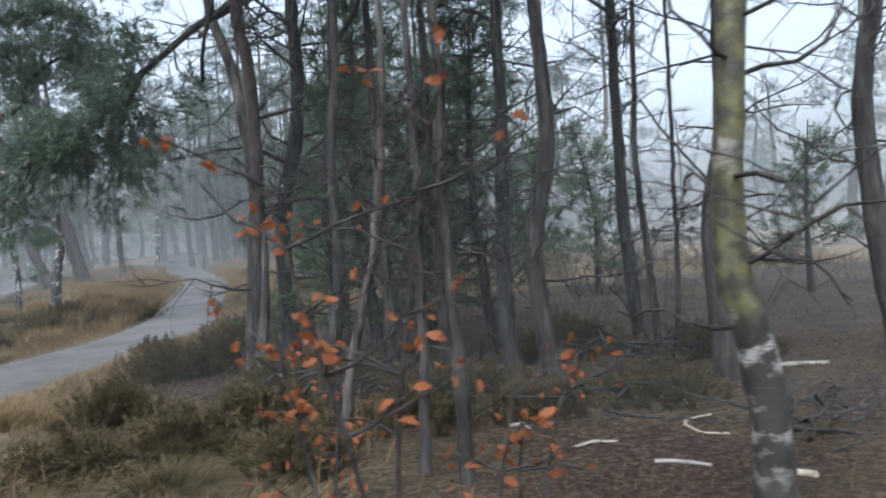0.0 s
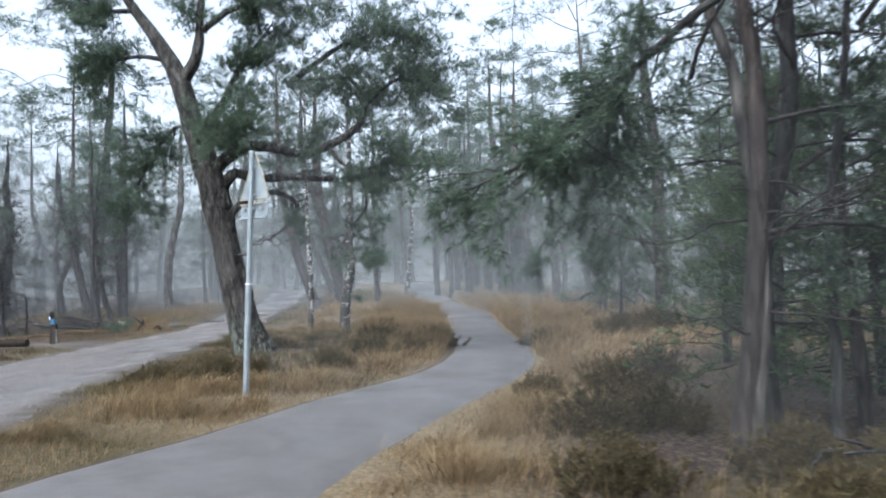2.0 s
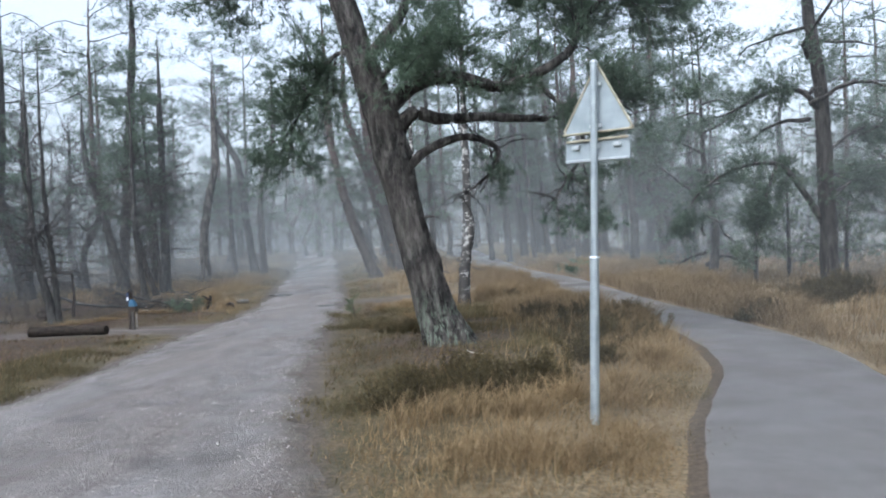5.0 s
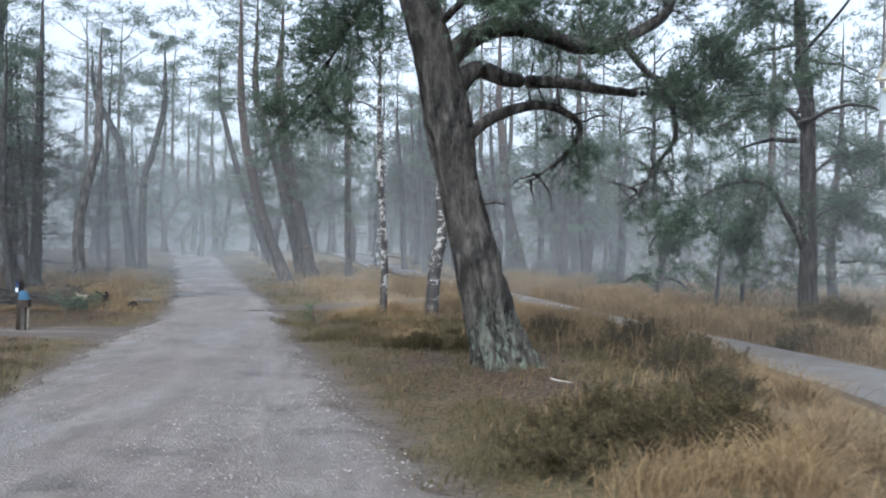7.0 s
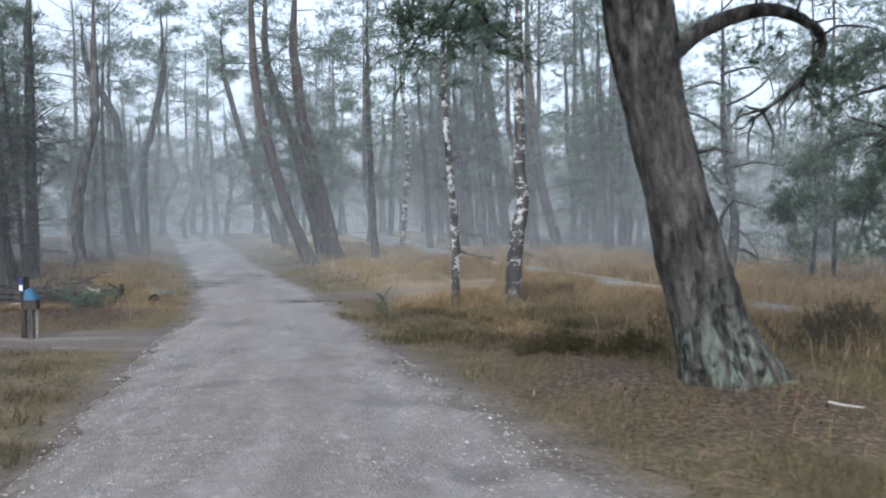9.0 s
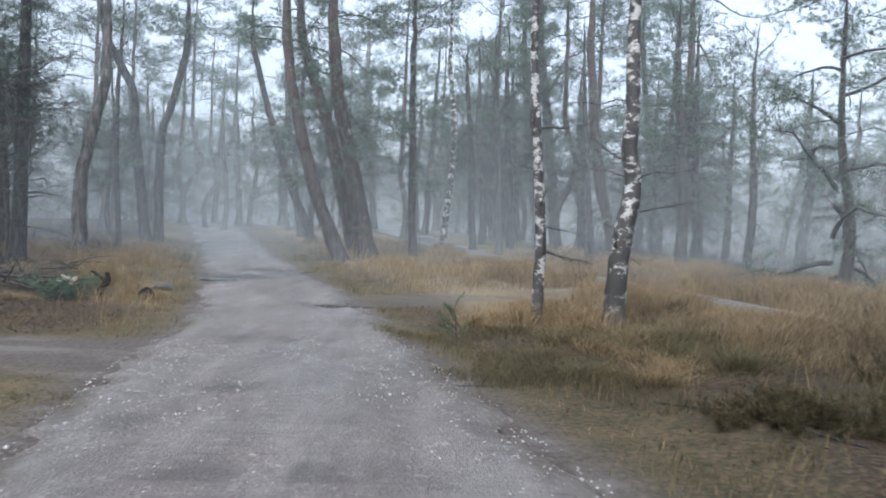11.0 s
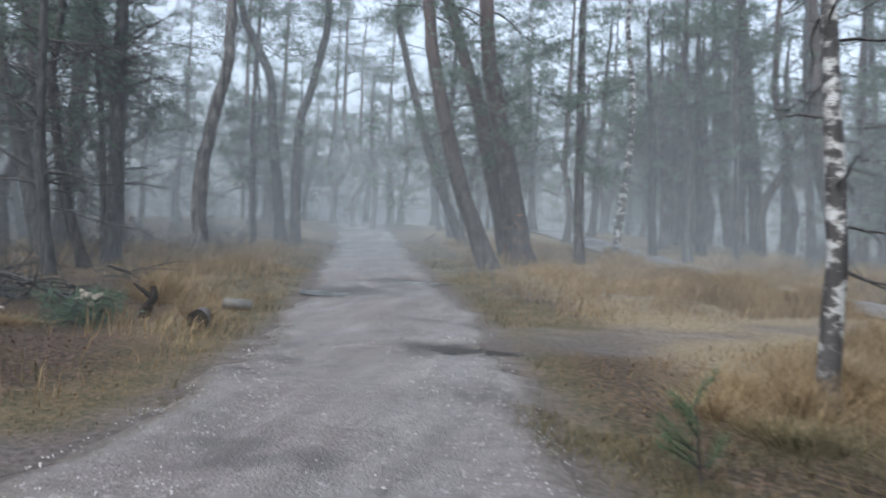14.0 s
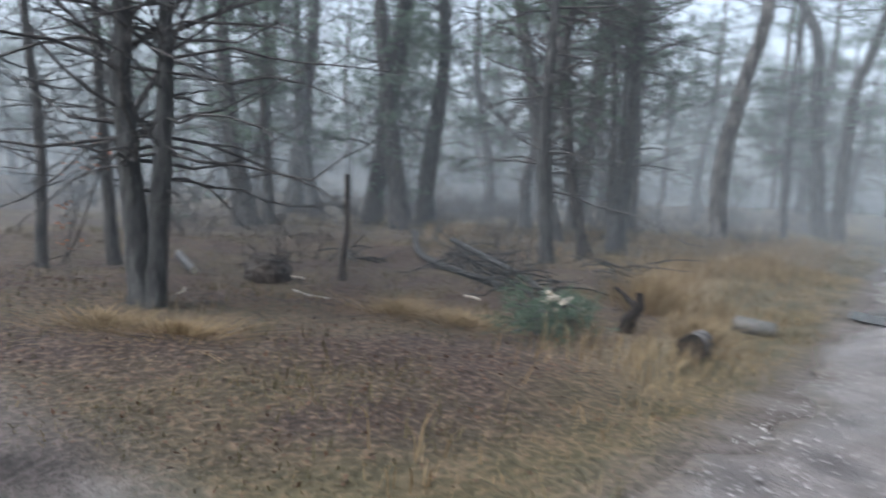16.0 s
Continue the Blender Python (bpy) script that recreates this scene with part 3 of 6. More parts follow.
def puddle(x, y, length, width, turn, seed):
    g = np.random.default_rng(seed)
    a = np.arange(28) * 2 * np.pi / 28
    r = 1.15 + 0.06 * np.sin(5 * a + g.uniform(0, 6))
    p = np.stack([np.cos(a) * r * length * 0.62, np.sin(a) * r * (width * 0.62 + 0.05)], -1)
    c, s = math.cos(radians(turn)), math.sin(radians(turn))
    p = p @ np.array([[c, s], [-s, c]]) + (x, y)
    v = np.concatenate([p, np.full((28, 1), float(height(x, y)) - 0.009)], 1)
    v = np.vstack([v, [[x, y, float(height(x, y)) - 0.009]]])
    f = np.array([(k, (k + 1) % 28, 28) for k in range(28)])
    tagged(new("puddle", mesh_of("puddle", v, f, WATER, True)), "shallow dark rain puddle on the dirt track", "puddle", "puddles on the track")


for k, spot in enumerate(PUDDLES):
    puddle(*spot, k + 1)

# ---- grass, litter, pebbles ----
def blades(x, y, tall, g, lean=0.5, width=0.007, wind=(0.25, 0.1)):
    n = len(x)
    base = np.stack([x, y, land(x, y) - 0.01], -1)
    a = g.uniform(0, 2 * np.pi, n)
    out = np.stack([np.cos(a), np.sin(a), 0 * a], -1) * (g.uniform(0.1, 1, n) * lean * tall)[:, None] + np.array([*wind, 0]) * tall[:, None]
    b = g.uniform(0, 2 * np.pi, n)
    side = np.stack([np.cos(b), np.sin(b), 0 * b], -1) * width * g.uniform(0.6, 1.4, n)[:, None]
    up = np.stack([0 * tall, 0 * tall, tall], -1)
    mid = base + up * 0.55 + out * 0.3
    tip = base + up * g.uniform(0.7, 1.0, n)[:, None] + out * 1.2
    v = np.stack([base - side, base + side, mid + side * 0.7, mid - side * 0.7, tip], 1).reshape(-1, 3)
    k = np.arange(n)[:, None] * 5
    f = np.concatenate([k + np.array([[0, 1, 2]]), k + np.array([[0, 2, 3]]), k + np.array([[3, 2, 4]])], 0)
    return v, f


def near_walk(x, y):
    return line_gap(x, y, [(11.8, -7.9, 0), (9, -6.8, 0), (6, -5.5, 0), (2.6, -3.4, 0), (0, 0.5, 0), (-0.5, 5, 0), (-1.8, 9.4, 0)])


def scatter(n, g, x0, x1, y0, y1):
    return g.uniform(x0, x1, n), g.uniform(y0, y1, n)


def sward(name, n, chance, tall, material, label, seed, box=(-17, 22, -7, 34), **more):
    g = np.random.default_rng(seed)
    x, y = scatter(n, g, *box)
    far = np.clip(9.0 / np.maximum(near_walk(x, y), 0.5), 0.12, 1.0)
    keep = g.uniform(0, 1, n) < chance(x, y) * far
    x, y, far = x[keep], y[keep], far[keep]
    h = tall(x, y, g) * (1 + 0.25 * (1 / far - 1) ** 0.5 * 0.4)
    width = more.pop("width", 0.0042)
    v, f = blades(x, y, h, g, width=width, **more)
    grow = np.repeat(0.5 * (1 / far - 1), 5)
    mid = np.repeat(v.reshape(-1, 5, 3).mean(1), 5, 0)
    v[:, :2] += (v[:, :2] - mid[:, :2]) * np.clip(grow, 0, 1.5)[:, None]
    tagged(new(name, mesh_of(name, v, f, material)), label, "grass", kind="stuff")


def tussocky(x, y):
    return soft(noise2(x, y, 1.6, 21) + 0.5 * noise2(x, y, 4.2, 22), -0.15, 0.55)


def straw_chance(x, y):
    s, m, u = covers(x, y)
    return np.clip(s + 0.22 * m, 0, 1) * soft(bare(x, y), 0.0, 0.35) * (0.25 + 0.75 * tussocky(x, y)) * (1 - u)


def moss_chance(x, y):
    s, m, u = covers(x, y)
    return np.clip(m * 0.9 + 0.3, 0, 1) * soft(bare(x, y), -0.05, 0.3) * (1 - 0.8 * u) * (0.4 + 0.6 * tussocky(y, x))


sward("dry_grass", 660000, straw_chance, lambda x, y, g: (0.06 + 0.12 * soft(bare(x, y), 0.2, 1.2) + 0.2 * tussocky(x, y) * soft(bare(x, y), 0.3, 1.6)) * g.uniform(0.6, 1.25, len(x)),
      DRY_GRASS, "tan dead moor grass in tussocks beside the paths", 31, lean=0.75)
sward("short_grass", 480000, moss_chance, lambda x, y, g: (0.035 + 0.09 * tussocky(y, x)) * g.uniform(0.5, 1.4, len(x)), GREEN_GRASS,
      "short olive and straw verge grass", 32, lean=1.0)

sward("verge_grass", 230000, lambda x, y: np.clip(covers(x, y)[1] + 0.35, 0, 1) * soft(bare(x, y) + 0.3 * noise2(x, y, 2.2, 27), -0.25, 0.2) * soft(noise2(x, y, 1.3, 23) + 0.6 * noise2(x, y, 3.7, 24), -0.35, 0.6), lambda x, y, g: (0.03 + 0.09 * soft(noise2(x, y, 1.3, 23), -0.2, 0.8)) * g.uniform(0.4, 1.5, len(x)),
      GREEN_GRASS, "matted brown and olive grass on the track verge", 33, box=(-5.5, 6, -1, 12), lean=1.6, width=0.003)
sward("bent_grass", 170000, lambda x, y: np.clip(covers(x, y)[0], 0, 1) * soft(bare(x, y), -0.05, 0.3) * (0.35 + 0.65 * tussocky(x, y)), lambda x, y, g: (0.08 + 0.2 * tussocky(x, y) * soft(bare(x, y), 0.1, 0.8)) * g.uniform(0.4, 1.3, len(x)),
      DRY_GRASS, "bent straw-coloured dead grass by the asphalt", 34, box=(2.5, 10, -5, 6), lean=1.5, width=0.003)

def moor_chance(x, y):
    """Thick along the far cycle path, and on the rise east of the old pine."""
    gap = line_gap(x, y, CYCLE)
    along = soft(2.6 - gap, 0, 0.8) * soft(y, 8.5, 10)
    rise = soft(x - 4.4, 0, 0.8) * soft(y, 5.5, 7)
    return np.clip(along + rise, 0, 1) * soft(gap, 0.0, 0.25) * soft(line_gap(x, y, LINK), 0.1, 0.5) * soft(line_gap(x, y, ROAD), 0.6, 1.4) * (0.4 + 0.6 * tussocky(x, y))


sward("moor_grass", 620000, moor_chance, lambda x, y, g: (0.28 + 0.22 * tussocky(x, y)) * g.uniform(0.4, 1.2, len(x)),
      DRY_GRASS, "tall tan moor grass hiding the asphalt path", 35, box=(-1, 8.5, 5.5, 29), lean=1.0, width=0.004)


def litter_chance(x, y):
    s, m, u = covers(x, y)
    return np.clip(1 - s - 0.75 * m, 0.03, 1) * soft(bare(x, y), 0.05, 0.5)


def leaf_litter():
    g = np.random.default_rng(41)
    n = 300000
    x, y = scatter(n, g, -14, 17, -6, 22)
    keep = g.uniform(0, 1, n) < litter_chance(x, y) * np.clip(7 / np.maximum(near_walk(x, y), 0.5), 0.05, 1)
    x, y = x[keep], y[keep]
    n = len(x)
    c = np.stack([x, y, land(x, y) + g.uniform(0.004, 0.03, n)], -1)
    a = unit(g.normal(0, 1, (n, 3)) * (1, 1, 0.35))
    b = unit(np.cross(a, g.normal(0, 0.35, (n, 3)) + (0, 0, 1)))
    size = g.uniform(0.006, 0.019, (n, 1))
    v = np.stack([c - a * size, c + b * size * 0.55, c + a * size, c - b * size * 0.55], 1).reshape(-1, 3)
    tagged(new("leaf_litter", mesh_of("leaf_litter", v, np.arange(len(v)).reshape(-1, 4), LITTER)), "fallen brown leaves and needles on the ground", "leaves", kind="stuff")


leaf_litter()


def pebbles():
    g = np.random.default_rng(43)
    n = 95000
    x, y = scatter(n, g, -9, 5, -4, 24)
    inside = line_gap(x, y, ROAD)
    dry = np.ones(n, bool)
    for px, py, long, wide, _turn in PUDDLES:
        dry &= ((x - px) / long) ** 2 + ((y - py) / (wide + 0.1)) ** 2 > 0.6
    keep = dry & (inside < -0.05) & (g.uniform(0, 1, n) < np.clip(4.0 / np.maximum(near_walk(x, y), 0.6), 0.15, 0.8) * np.clip(0.12 + 0.5 * soft(noise2(x, y, 0.9, 44), -0.1, 0.7) + 0.8 * soft(inside, -0.75, -0.15), 0, 1))
    x, y = x[keep], y[keep]
    n = len(x)
    size = g.uniform(0.004, 0.0105, (n, 1)) * np.where(g.uniform(0, 1, (n, 1)) < 0.035, 1.9, 1)
    o = np.array([(1, 0, 0), (-1, 0, 0), (0, 1, 0), (0, -1, 0), (0, 0, 0.6), (0, 0, -0.6)])
    jit = g.uniform(0.7, 1.3, (n, 6, 3))
    v = (np.stack([x, y, height(x, y) + 0.028], -1)[:, None, :] + o[None] * jit * size[:, :, None]).reshape(-1, 3)
    t = np.array([(0, 2, 4), (2, 1, 4), (1, 3, 4), (3, 0, 4), (2, 0, 5), (1, 2, 5), (3, 1, 5), (0, 3, 5)])
    f = (np.arange(n)[:, None, None] * 6 + t[None]).reshape(-1, 3)
    tagged(new("pebbles", mesh_of("pebbles", v, f, STONE, True)), "pale gravel stones strewn over the track", "pebbles", kind="stuff")


pebbles()

# ---- trees ----
def pine_crown(seed, limbs, reach, tall, droop, thick=0.03, spray=7, needle=0.13):
    """Crooked limbs that leave a vertical axis, with flat pads of needles towards their ends."""
    g = np.random.default_rng(seed)
    wood, at, way = [], [], []
    for k in range(limbs):
        z = tall * (k + g.uniform(0, 0.8)) / limbs
        a = k * 2.4 + g.uniform(-0.5, 0.5)
        long = reach * (1.05 - 0.6 * (z / tall) ** 2) * g.uniform(0.55, 1.2)
        d = np.array([math.cos(a), math.sin(a), 0.1 + 0.5 * z / tall])
        line = twig_line((0, 0, z), d, long, g, 0.42, droop, 8)
        rad = np.linspace(thick * (1.15 - 0.7 * z / tall), 0.006, len(line))
        wood.append(tube(line, rad, 5))
        for q in range(7):
            s = int(g.integers(3, len(line) - 1)) if q else len(line) - 2
            sub = unit(line[s + 1] - line[s] + g.normal(0, 0.7, 3) * (1, 1, 0.5) + (0, 0, 0.2))
            twig = twig_line(line[s], sub, long * g.uniform(0.2, 0.42), g, 0.4, droop * 0.5, 5)
            wood.append(tube(twig, np.linspace(0.01, 0.004, len(twig)), 3))
            pads = spray * 4
            spot = twig[g.integers(2, len(twig), pads)] + g.normal(0, 1, (pads, 3)) * (0.17, 0.17, 0.075)
            at.append(spot)
            way.append(unit(spot - twig[1]) + g.normal(0, 0.4, (pads, 3)) + (0, 0, 0.25))
    n = tufts(np.vstack(at), np.vstack(way), g, 9, needle, 0.015, 0.7)
    return mesh_of("branchwork", *join(wood), BARK_PINE, True), mesh_of("crown", *n, NEEDLES)


def bare_crown(seed, limbs, reach, tall, rise, droop, thick, material):
    """Leafless branches in three orders."""
    g = np.random.default_rng(seed)
    wood = []
    for k in range(limbs):
        z = tall * (k + g.uniform(0, 0.9)) / limbs
        a = k * 2.4 + g.uniform(-0.5, 0.5)
        long = reach * (1.1 - 0.6 * z / tall) * g.uniform(0.7, 1.2)
        line = twig_line((0, 0, z), (math.cos(a), math.sin(a), rise), long, g, 0.22, droop, 8)
        wood.append(tube(line, np.linspace(thick * (1 - 0.5 * z / tall), 0.005, len(line)), 5))
        for s in range(2, len(line)):
            for _ in range(2):
                d = unit(line[s] - line[s - 1] + g.normal(0, 0.6, 3))
                tw = twig_line(line[s], d, long * g.uniform(0.18, 0.45), g, 0.25, droop * 1.4, 5)
                wood.append(tube(tw, np.linspace(0.008, 0.003, len(tw)), 3))
                for q in (2, 3, 4):
                    d2 = unit(tw[q] - tw[q - 1] + g.normal(0, 0.7, 3))
                    t2 = twig_line(tw[q], d2, long * g.uniform(0.06, 0.2), g, 0.25, droop * 1.5, 3)
                    wood.append(tube(t2, np.linspace(0.004, 0.002, len(t2)), 3))
    return mesh_of("branchwork", *join(wood), material, True)


PINE_CROWNS = [pine_crown(101, 14, 2.9, 6.2, 0.03, spray=4), pine_crown(102, 12, 2.6, 6.0, 0.05, spray=4), pine_crown(103, 15, 3.2, 6.4, 0.04, spray=4), pine_crown(104, 11, 2.3, 6.0, 0.02, spray=4), pine_crown(107, 12, 3.5, 5.4, 0.05, spray=5)]
WIDE_CROWNS = [pine_crown(105, 14, 3.6, 6.6, 0.05, 0.06, 4), pine_crown(106, 13, 3.3, 6.4, 0.06, 0.06, 4)]
SPARSE_CROWNS = [pine_crown(111, 12, 2.2, 4.4, 0.04, 0.024, 5), pine_crown(112, 11, 2.0, 4.2, 0.03, 0.022, 5), pine_crown(113, 13, 2.5, 4.6, 0.05, 0.026, 5)]
SKIRTS = [pine_crown(151, 8, 2.3, 2.6, 0.06, 0.024, 3), pine_crown(152, 7, 2.6, 2.8, 0.08, 0.026, 3), pine_crown(153, 9, 2.1, 3.0, 0.04, 0.022, 3)]
BARE_CROWNS = [bare_crown(121, 9, 1.9, 3.6, 0.9, -0.02, 0.03, BARK_TWIG), bare_crown(122, 8, 1.6, 3.2, 0.8, 0.0, 0.026, BARK_TWIG)]
BIRCH_CROWNS = [bare_crown(131, 9, 1.7, 3.8, 1.1, 0.05, 0.022, BARK_TWIG), bare_crown(132, 8, 1.5, 3.4, 1.0, 0.07, 0.02, BARK_TWIG)]
LOOKS = {
    "red": (BARK_RED, "tall pine with reddish upper bark", "pine tree", PINE_CROWNS),
    "pine": (BARK_PINE, "dark-barked Scots pine with ragged grey-green crown", "pine tree", PINE_CROWNS),
    "farpine": (BARK_PINE, "broad Scots pine with long low crooked limbs", "pine tree", WIDE_CROWNS),
    "slim": (BARK_PINE, "slender dark pine stem with sparse crown", "pine tree", SPARSE_CROWNS),
    "bareslim": (BARK_OAK, "slender leafless tree with dark bark", "tree", BARE_CROWNS),
    "dark": (BARK_OAK, "dark leafless oak stem with spreading twigs", "oak tree", BARE_CROWNS),
    "birch": (BARK_BIRCH, "leafless silver birch with white and black bark", "birch tree", BIRCH_CROWNS),
    "oldbirch": (BARK_OLD_BIRCH, "thick crooked birch with dark and white bark", "birch tree", BIRCH_CROWNS),
    "flaky": (BARK_FLAKY, "leaning birch with dark flaky grey bark", "birch tree", BIRCH_CROWNS),
    "lbirch": (BARK_BIRCH, "crooked leafless birch with peeling bark", "birch tree", BIRCH_CROWNS),
    "mossy": (BARK_MOSSY, "birch trunk grown over with yellow-green moss", "birch tree", BIRCH_CROWNS),
    "dead": (DARK_WOOD, "short dead broken tree stem standing upright", "dead tree", None),
}
count = 0


def stem(kind, r, *points):
    """One tree: a trunk along the points and on to its top, dead twigs, limbs and crown."""
    global count
    count += 1
    g = np.random.default_rng(500 + count)
    if kind == "slim" and count % 3 == 0:
        kind = "bareslim"
    bark_of, label, category, crowns = LOOKS[kind]
    p = np.array(points, float)
    p[0, 2] = float(land(p[0, 0], p[0, 1])) - 0.06
    base = p[0].copy()
    last = p[-1].copy()
    if crowns:
        grow = max(4.6, 8.0 - last[2]) + g.uniform(0, 1.0) if kind in ("red", "farpine", "birch", "oldbirch", "mossy") else max(2.4, 6.8 - last[2]) + g.uniform(0, 1.2)
        # Thicket trees are drawn up so their added crowns stand above the view.
        thicket = r > 0.06 and base[0] > 9.5 and base[1] < 4 and kind in ("pine", "slim", "red")
        grow += 3.2 if thicket else 0
        lean = unit(p[-1] - p[-2]) * 0.9
        p = np.vstack([p, last + (lean[0] * 0.5, lean[1] * 0.5, 1.0), last + (lean[0] * 0.6, lean[1] * 0.6, 0.55 * grow), last + (lean[0] * 0.6, lean[1] * 0.6, grow)])
    line = spline(p - base, 12)
    line = line + np.cumsum(g.normal(0, 0.005 if float(near_walk(base[0], base[1])) < 16 else 0.011, line.shape), 0) * (1, 1, 0)
    z = np.clip((line[:, 2]) / (line[-1, 2] + 1e-6), 0, 1)
    zl = (last[2] - base[2]) / (line[-1, 2] + 1e-6)
    rad = r * np.where(z < zl, 1.08 - 0.38 * z / max(zl, 0.01), 0.70 * (1 - (z - zl) / max(1 - zl, 0.01)) + 0.04)
    rad = rad + r * 0.4 * np.exp(-line[:, 2] / (1.2 * r + 0.05))
    tree = thing("tree", tuple(base), label, category, "trees of the wood")
    near = float(near_walk(base[0], base[1])) < 11
    v, f = tube(line, rad, 18 if near else 10, 0.045, count)
    part("trunk", mesh_of("trunk", v, f, bark_of, True), tree)
    twigs = []
    low, high = 0.9, min(last[2] - base[2], 5.0)
    for _ in range(2 if kind == "dead" else 9 if kind in ("birch", "oldbirch", "mossy", "dead") else (14 if base[0] > 9 else 26) if near else 40):
        k = int(np.searchsorted(line[:, 2], g.uniform(low, max(high, low + 0.5))))
        k = min(max(k, 1), len(line) - 2)
        a = g.uniform(0, 6.3)
        long = g.uniform(0.35, 1.7) * (1.6 if kind == "dark" else 1.4 if kind == "pine" else 1) * min(1, 0.35 + 7 * r)
        tw = twig_line(line[k], (math.cos(a), math.sin(a), g.uniform(-0.2, 0.6)), long, g, 0.42, 0.02, 7)
        twigs.append(tube(tw, np.linspace(min(0.018 if kind == "dark" else 0.012, 0.18 * r), 0.003, len(tw)), 4))
        for q in (2, 3, 4, 5, 6):
            t2 = twig_line(tw[q], unit(tw[q] - tw[q - 1] + g.normal(0, 0.6, 3)), long * 0.35, g, 0.25, 0.02, 3)
            twigs.append(tube(t2, np.linspace(0.006, 0.002, len(t2)), 3))
    if near:
        for k in range(0, len(twigs), 6):
            part("branch", mesh_of("branch", *join(twigs[k:k + 6]), BARK_TWIG, True), tree)
    else:
        tagged(part("twig_work", mesh_of("twig_work", *join(twigs), BARK_TWIG, True), tree), kind="stuff")
    if crowns:
        # Full crowns, mostly unseen overhead, added to keep light off the thicket floor.
        if thicket:
            crowns = PINE_CROWNS
        elif kind == "pine" and near and base[0] > -12:
            crowns = SPARSE_CROWNS
        made = crowns[count % len(crowns)]
        made = made if isinstance(made, tuple) else (made,)
        turn, size = g.uniform(0, 6.3), g.uniform(0.85, 1.15) * (0.75 if kind == "slim" else 1)
        top = line[-1]
        low_set = kind in ("pine", "slim", "red", "farpine") and (not near or (base[0] < -6 and count % 2))
        if low_set:
            for me in SKIRTS[count % len(SKIRTS)]:
                ob = tagged(part("lower_crown" if me.name.startswith("crown") else "lower_branchwork", me, tree), kind="stuff")
                k = int(np.searchsorted(line[:, 2], g.uniform(2.4, 3.2)))
                k = min(k, len(line) - 1)
                ob.matrix_basis = Matrix.Translation(tuple(line[k])) @ Matrix.Rotation(turn + 2, 4, "Z") @ Matrix.Scale(g.uniform(0.7, 1.1) * (0.7 if near else 1), 4)
        for me in made:
            ob = tagged(part("crown" if me.name.startswith("crown") else "branchwork", me, tree), kind="stuff")
            ob.matrix_basis = Matrix.Translation((top[0], top[1], top[2] - (7.4 if kind == "farpine" else 6.1 if crowns is PINE_CROWNS else 5.6 if kind == "dark" else 3.9) * size)) @ Matrix.Rotation(turn, 4, "Z") @ Matrix.Scale(size, 4)
    return tree


def needled_limb(tree, r, twigs, *points):
    """A long crooked limb of a tree, set with needled twigs."""
    g = np.random.default_rng(len(bpy.data.objects))
    line = spline(np.array(points) - np.array(tree.location), 8)
    line = line + np.cumsum(g.normal(0, 0.006, line.shape), 0) * np.linspace(0, 1, len(line))[:, None]
    pieces, at, way = [tube(line, np.linspace(r, 0.01, len(line)), 9, 0.06, 1)], [], []
    for _ in range(twigs):
        s = int(g.integers(len(line) // 4, len(line) - 1))
        tw = twig_line(line[s], unit(line[s + 1] - line[s]) + g.normal(0, 0.7, 3), g.uniform(0.3, 0.8), g, 0.35, 0.03, 5)
        pieces.append(tube(tw, np.linspace(0.01, 0.003, 6), 3))
        for p0, p1 in zip(tw[1:-1], tw[2:]):
            for _ in range(6):
                at.append(p1 + g.normal(0, 0.09, 3))
                way.append(p1 - p0)
    limb = part("limb", mesh_of("limb", *join(pieces), BARK_PINE, True), tree, "long crooked limb")
    part("needles", mesh_of("needles", *tufts(at, way, g, 11, 0.12, 0.014, 0.8), NEEDLES), limb)


stem("red", 0.208, (-3.46, 23.75, 0.30), (-4.30, 23.76, 2.39), (-4.93, 23.81, 4.80), (-5.10, 23.86, 6.11))
stem("red", 0.27, (-2.86, 25.54, 0.30), (-3.48, 25.61, 3.01), (-3.99, 25.67, 5.19), (-4.18, 25.73, 6.63))
stem("red", 0.229, (-3.46, 27.03, 0.30), (-4.44, 27.12, 4.03), (-5.39, 27.16, 7.02))
stem("slim", 0.162, (-5.78, 31.84, 0.20), (-7.15, 31.87, 3.83), (-8.41, 31.95, 8.04))
stem("slim", 0.135, (-1.57, 26.61, 0.30), (-1.72, 26.79, 3.88), (-1.82, 26.95, 6.98))
stem("birch", 0.112, (-0.71, 28.49, 0.30), (-0.45, 28.74, 4.17), (-0.64, 28.86, 6.75))
stem("slim", 0.233, (4.04, 40.39, 0.30), (3.28, 40.60, 5.82), (2.89, 40.81, 10.45))
stem("red", 0.226, (3.93, 33.39, 0.30), (3.27, 33.61, 5.91), (2.93, 33.74, 8.87))
stem("red", 0.220, (5.82, 30.70, 0.30), (5.07, 30.79, 3.65), (4.65, 30.98, 8.12))
stem("slim", 0.177, (9.95, 40.33, 0.30), (9.37, 40.57, 5.95), (8.85, 40.78, 10.85))
stem("flaky", 0.194, (-11.08, 24.15, 0.10), (-11.22, 24.27, 2.60), (-10.81, 24.44, 4.85), (-10.80, 24.52, 6.27))
stem("slim", 0.195, (-11.65, 30.13, 0.00), (-12.16, 30.29, 4.12), (-12.44, 30.36, 6.06), (-13.40, 30.34, 7.88))
stem("slim", 0.178, (-11.40, 30.50, 0.00), (-11.47, 30.72, 4.19), (-11.10, 30.85, 5.59), (-10.63, 31.04, 8.08))
stem("slim", 0.097, (-12.63, 29.95, 0.10), (-12.85, 30.14, 4.08), (-12.90, 30.30, 7.00))
stem("pine", 0.114, (-12.89, 23.07, 0.10), (-13.03, 23.23, 3.16), (-13.64, 23.30, 5.92))
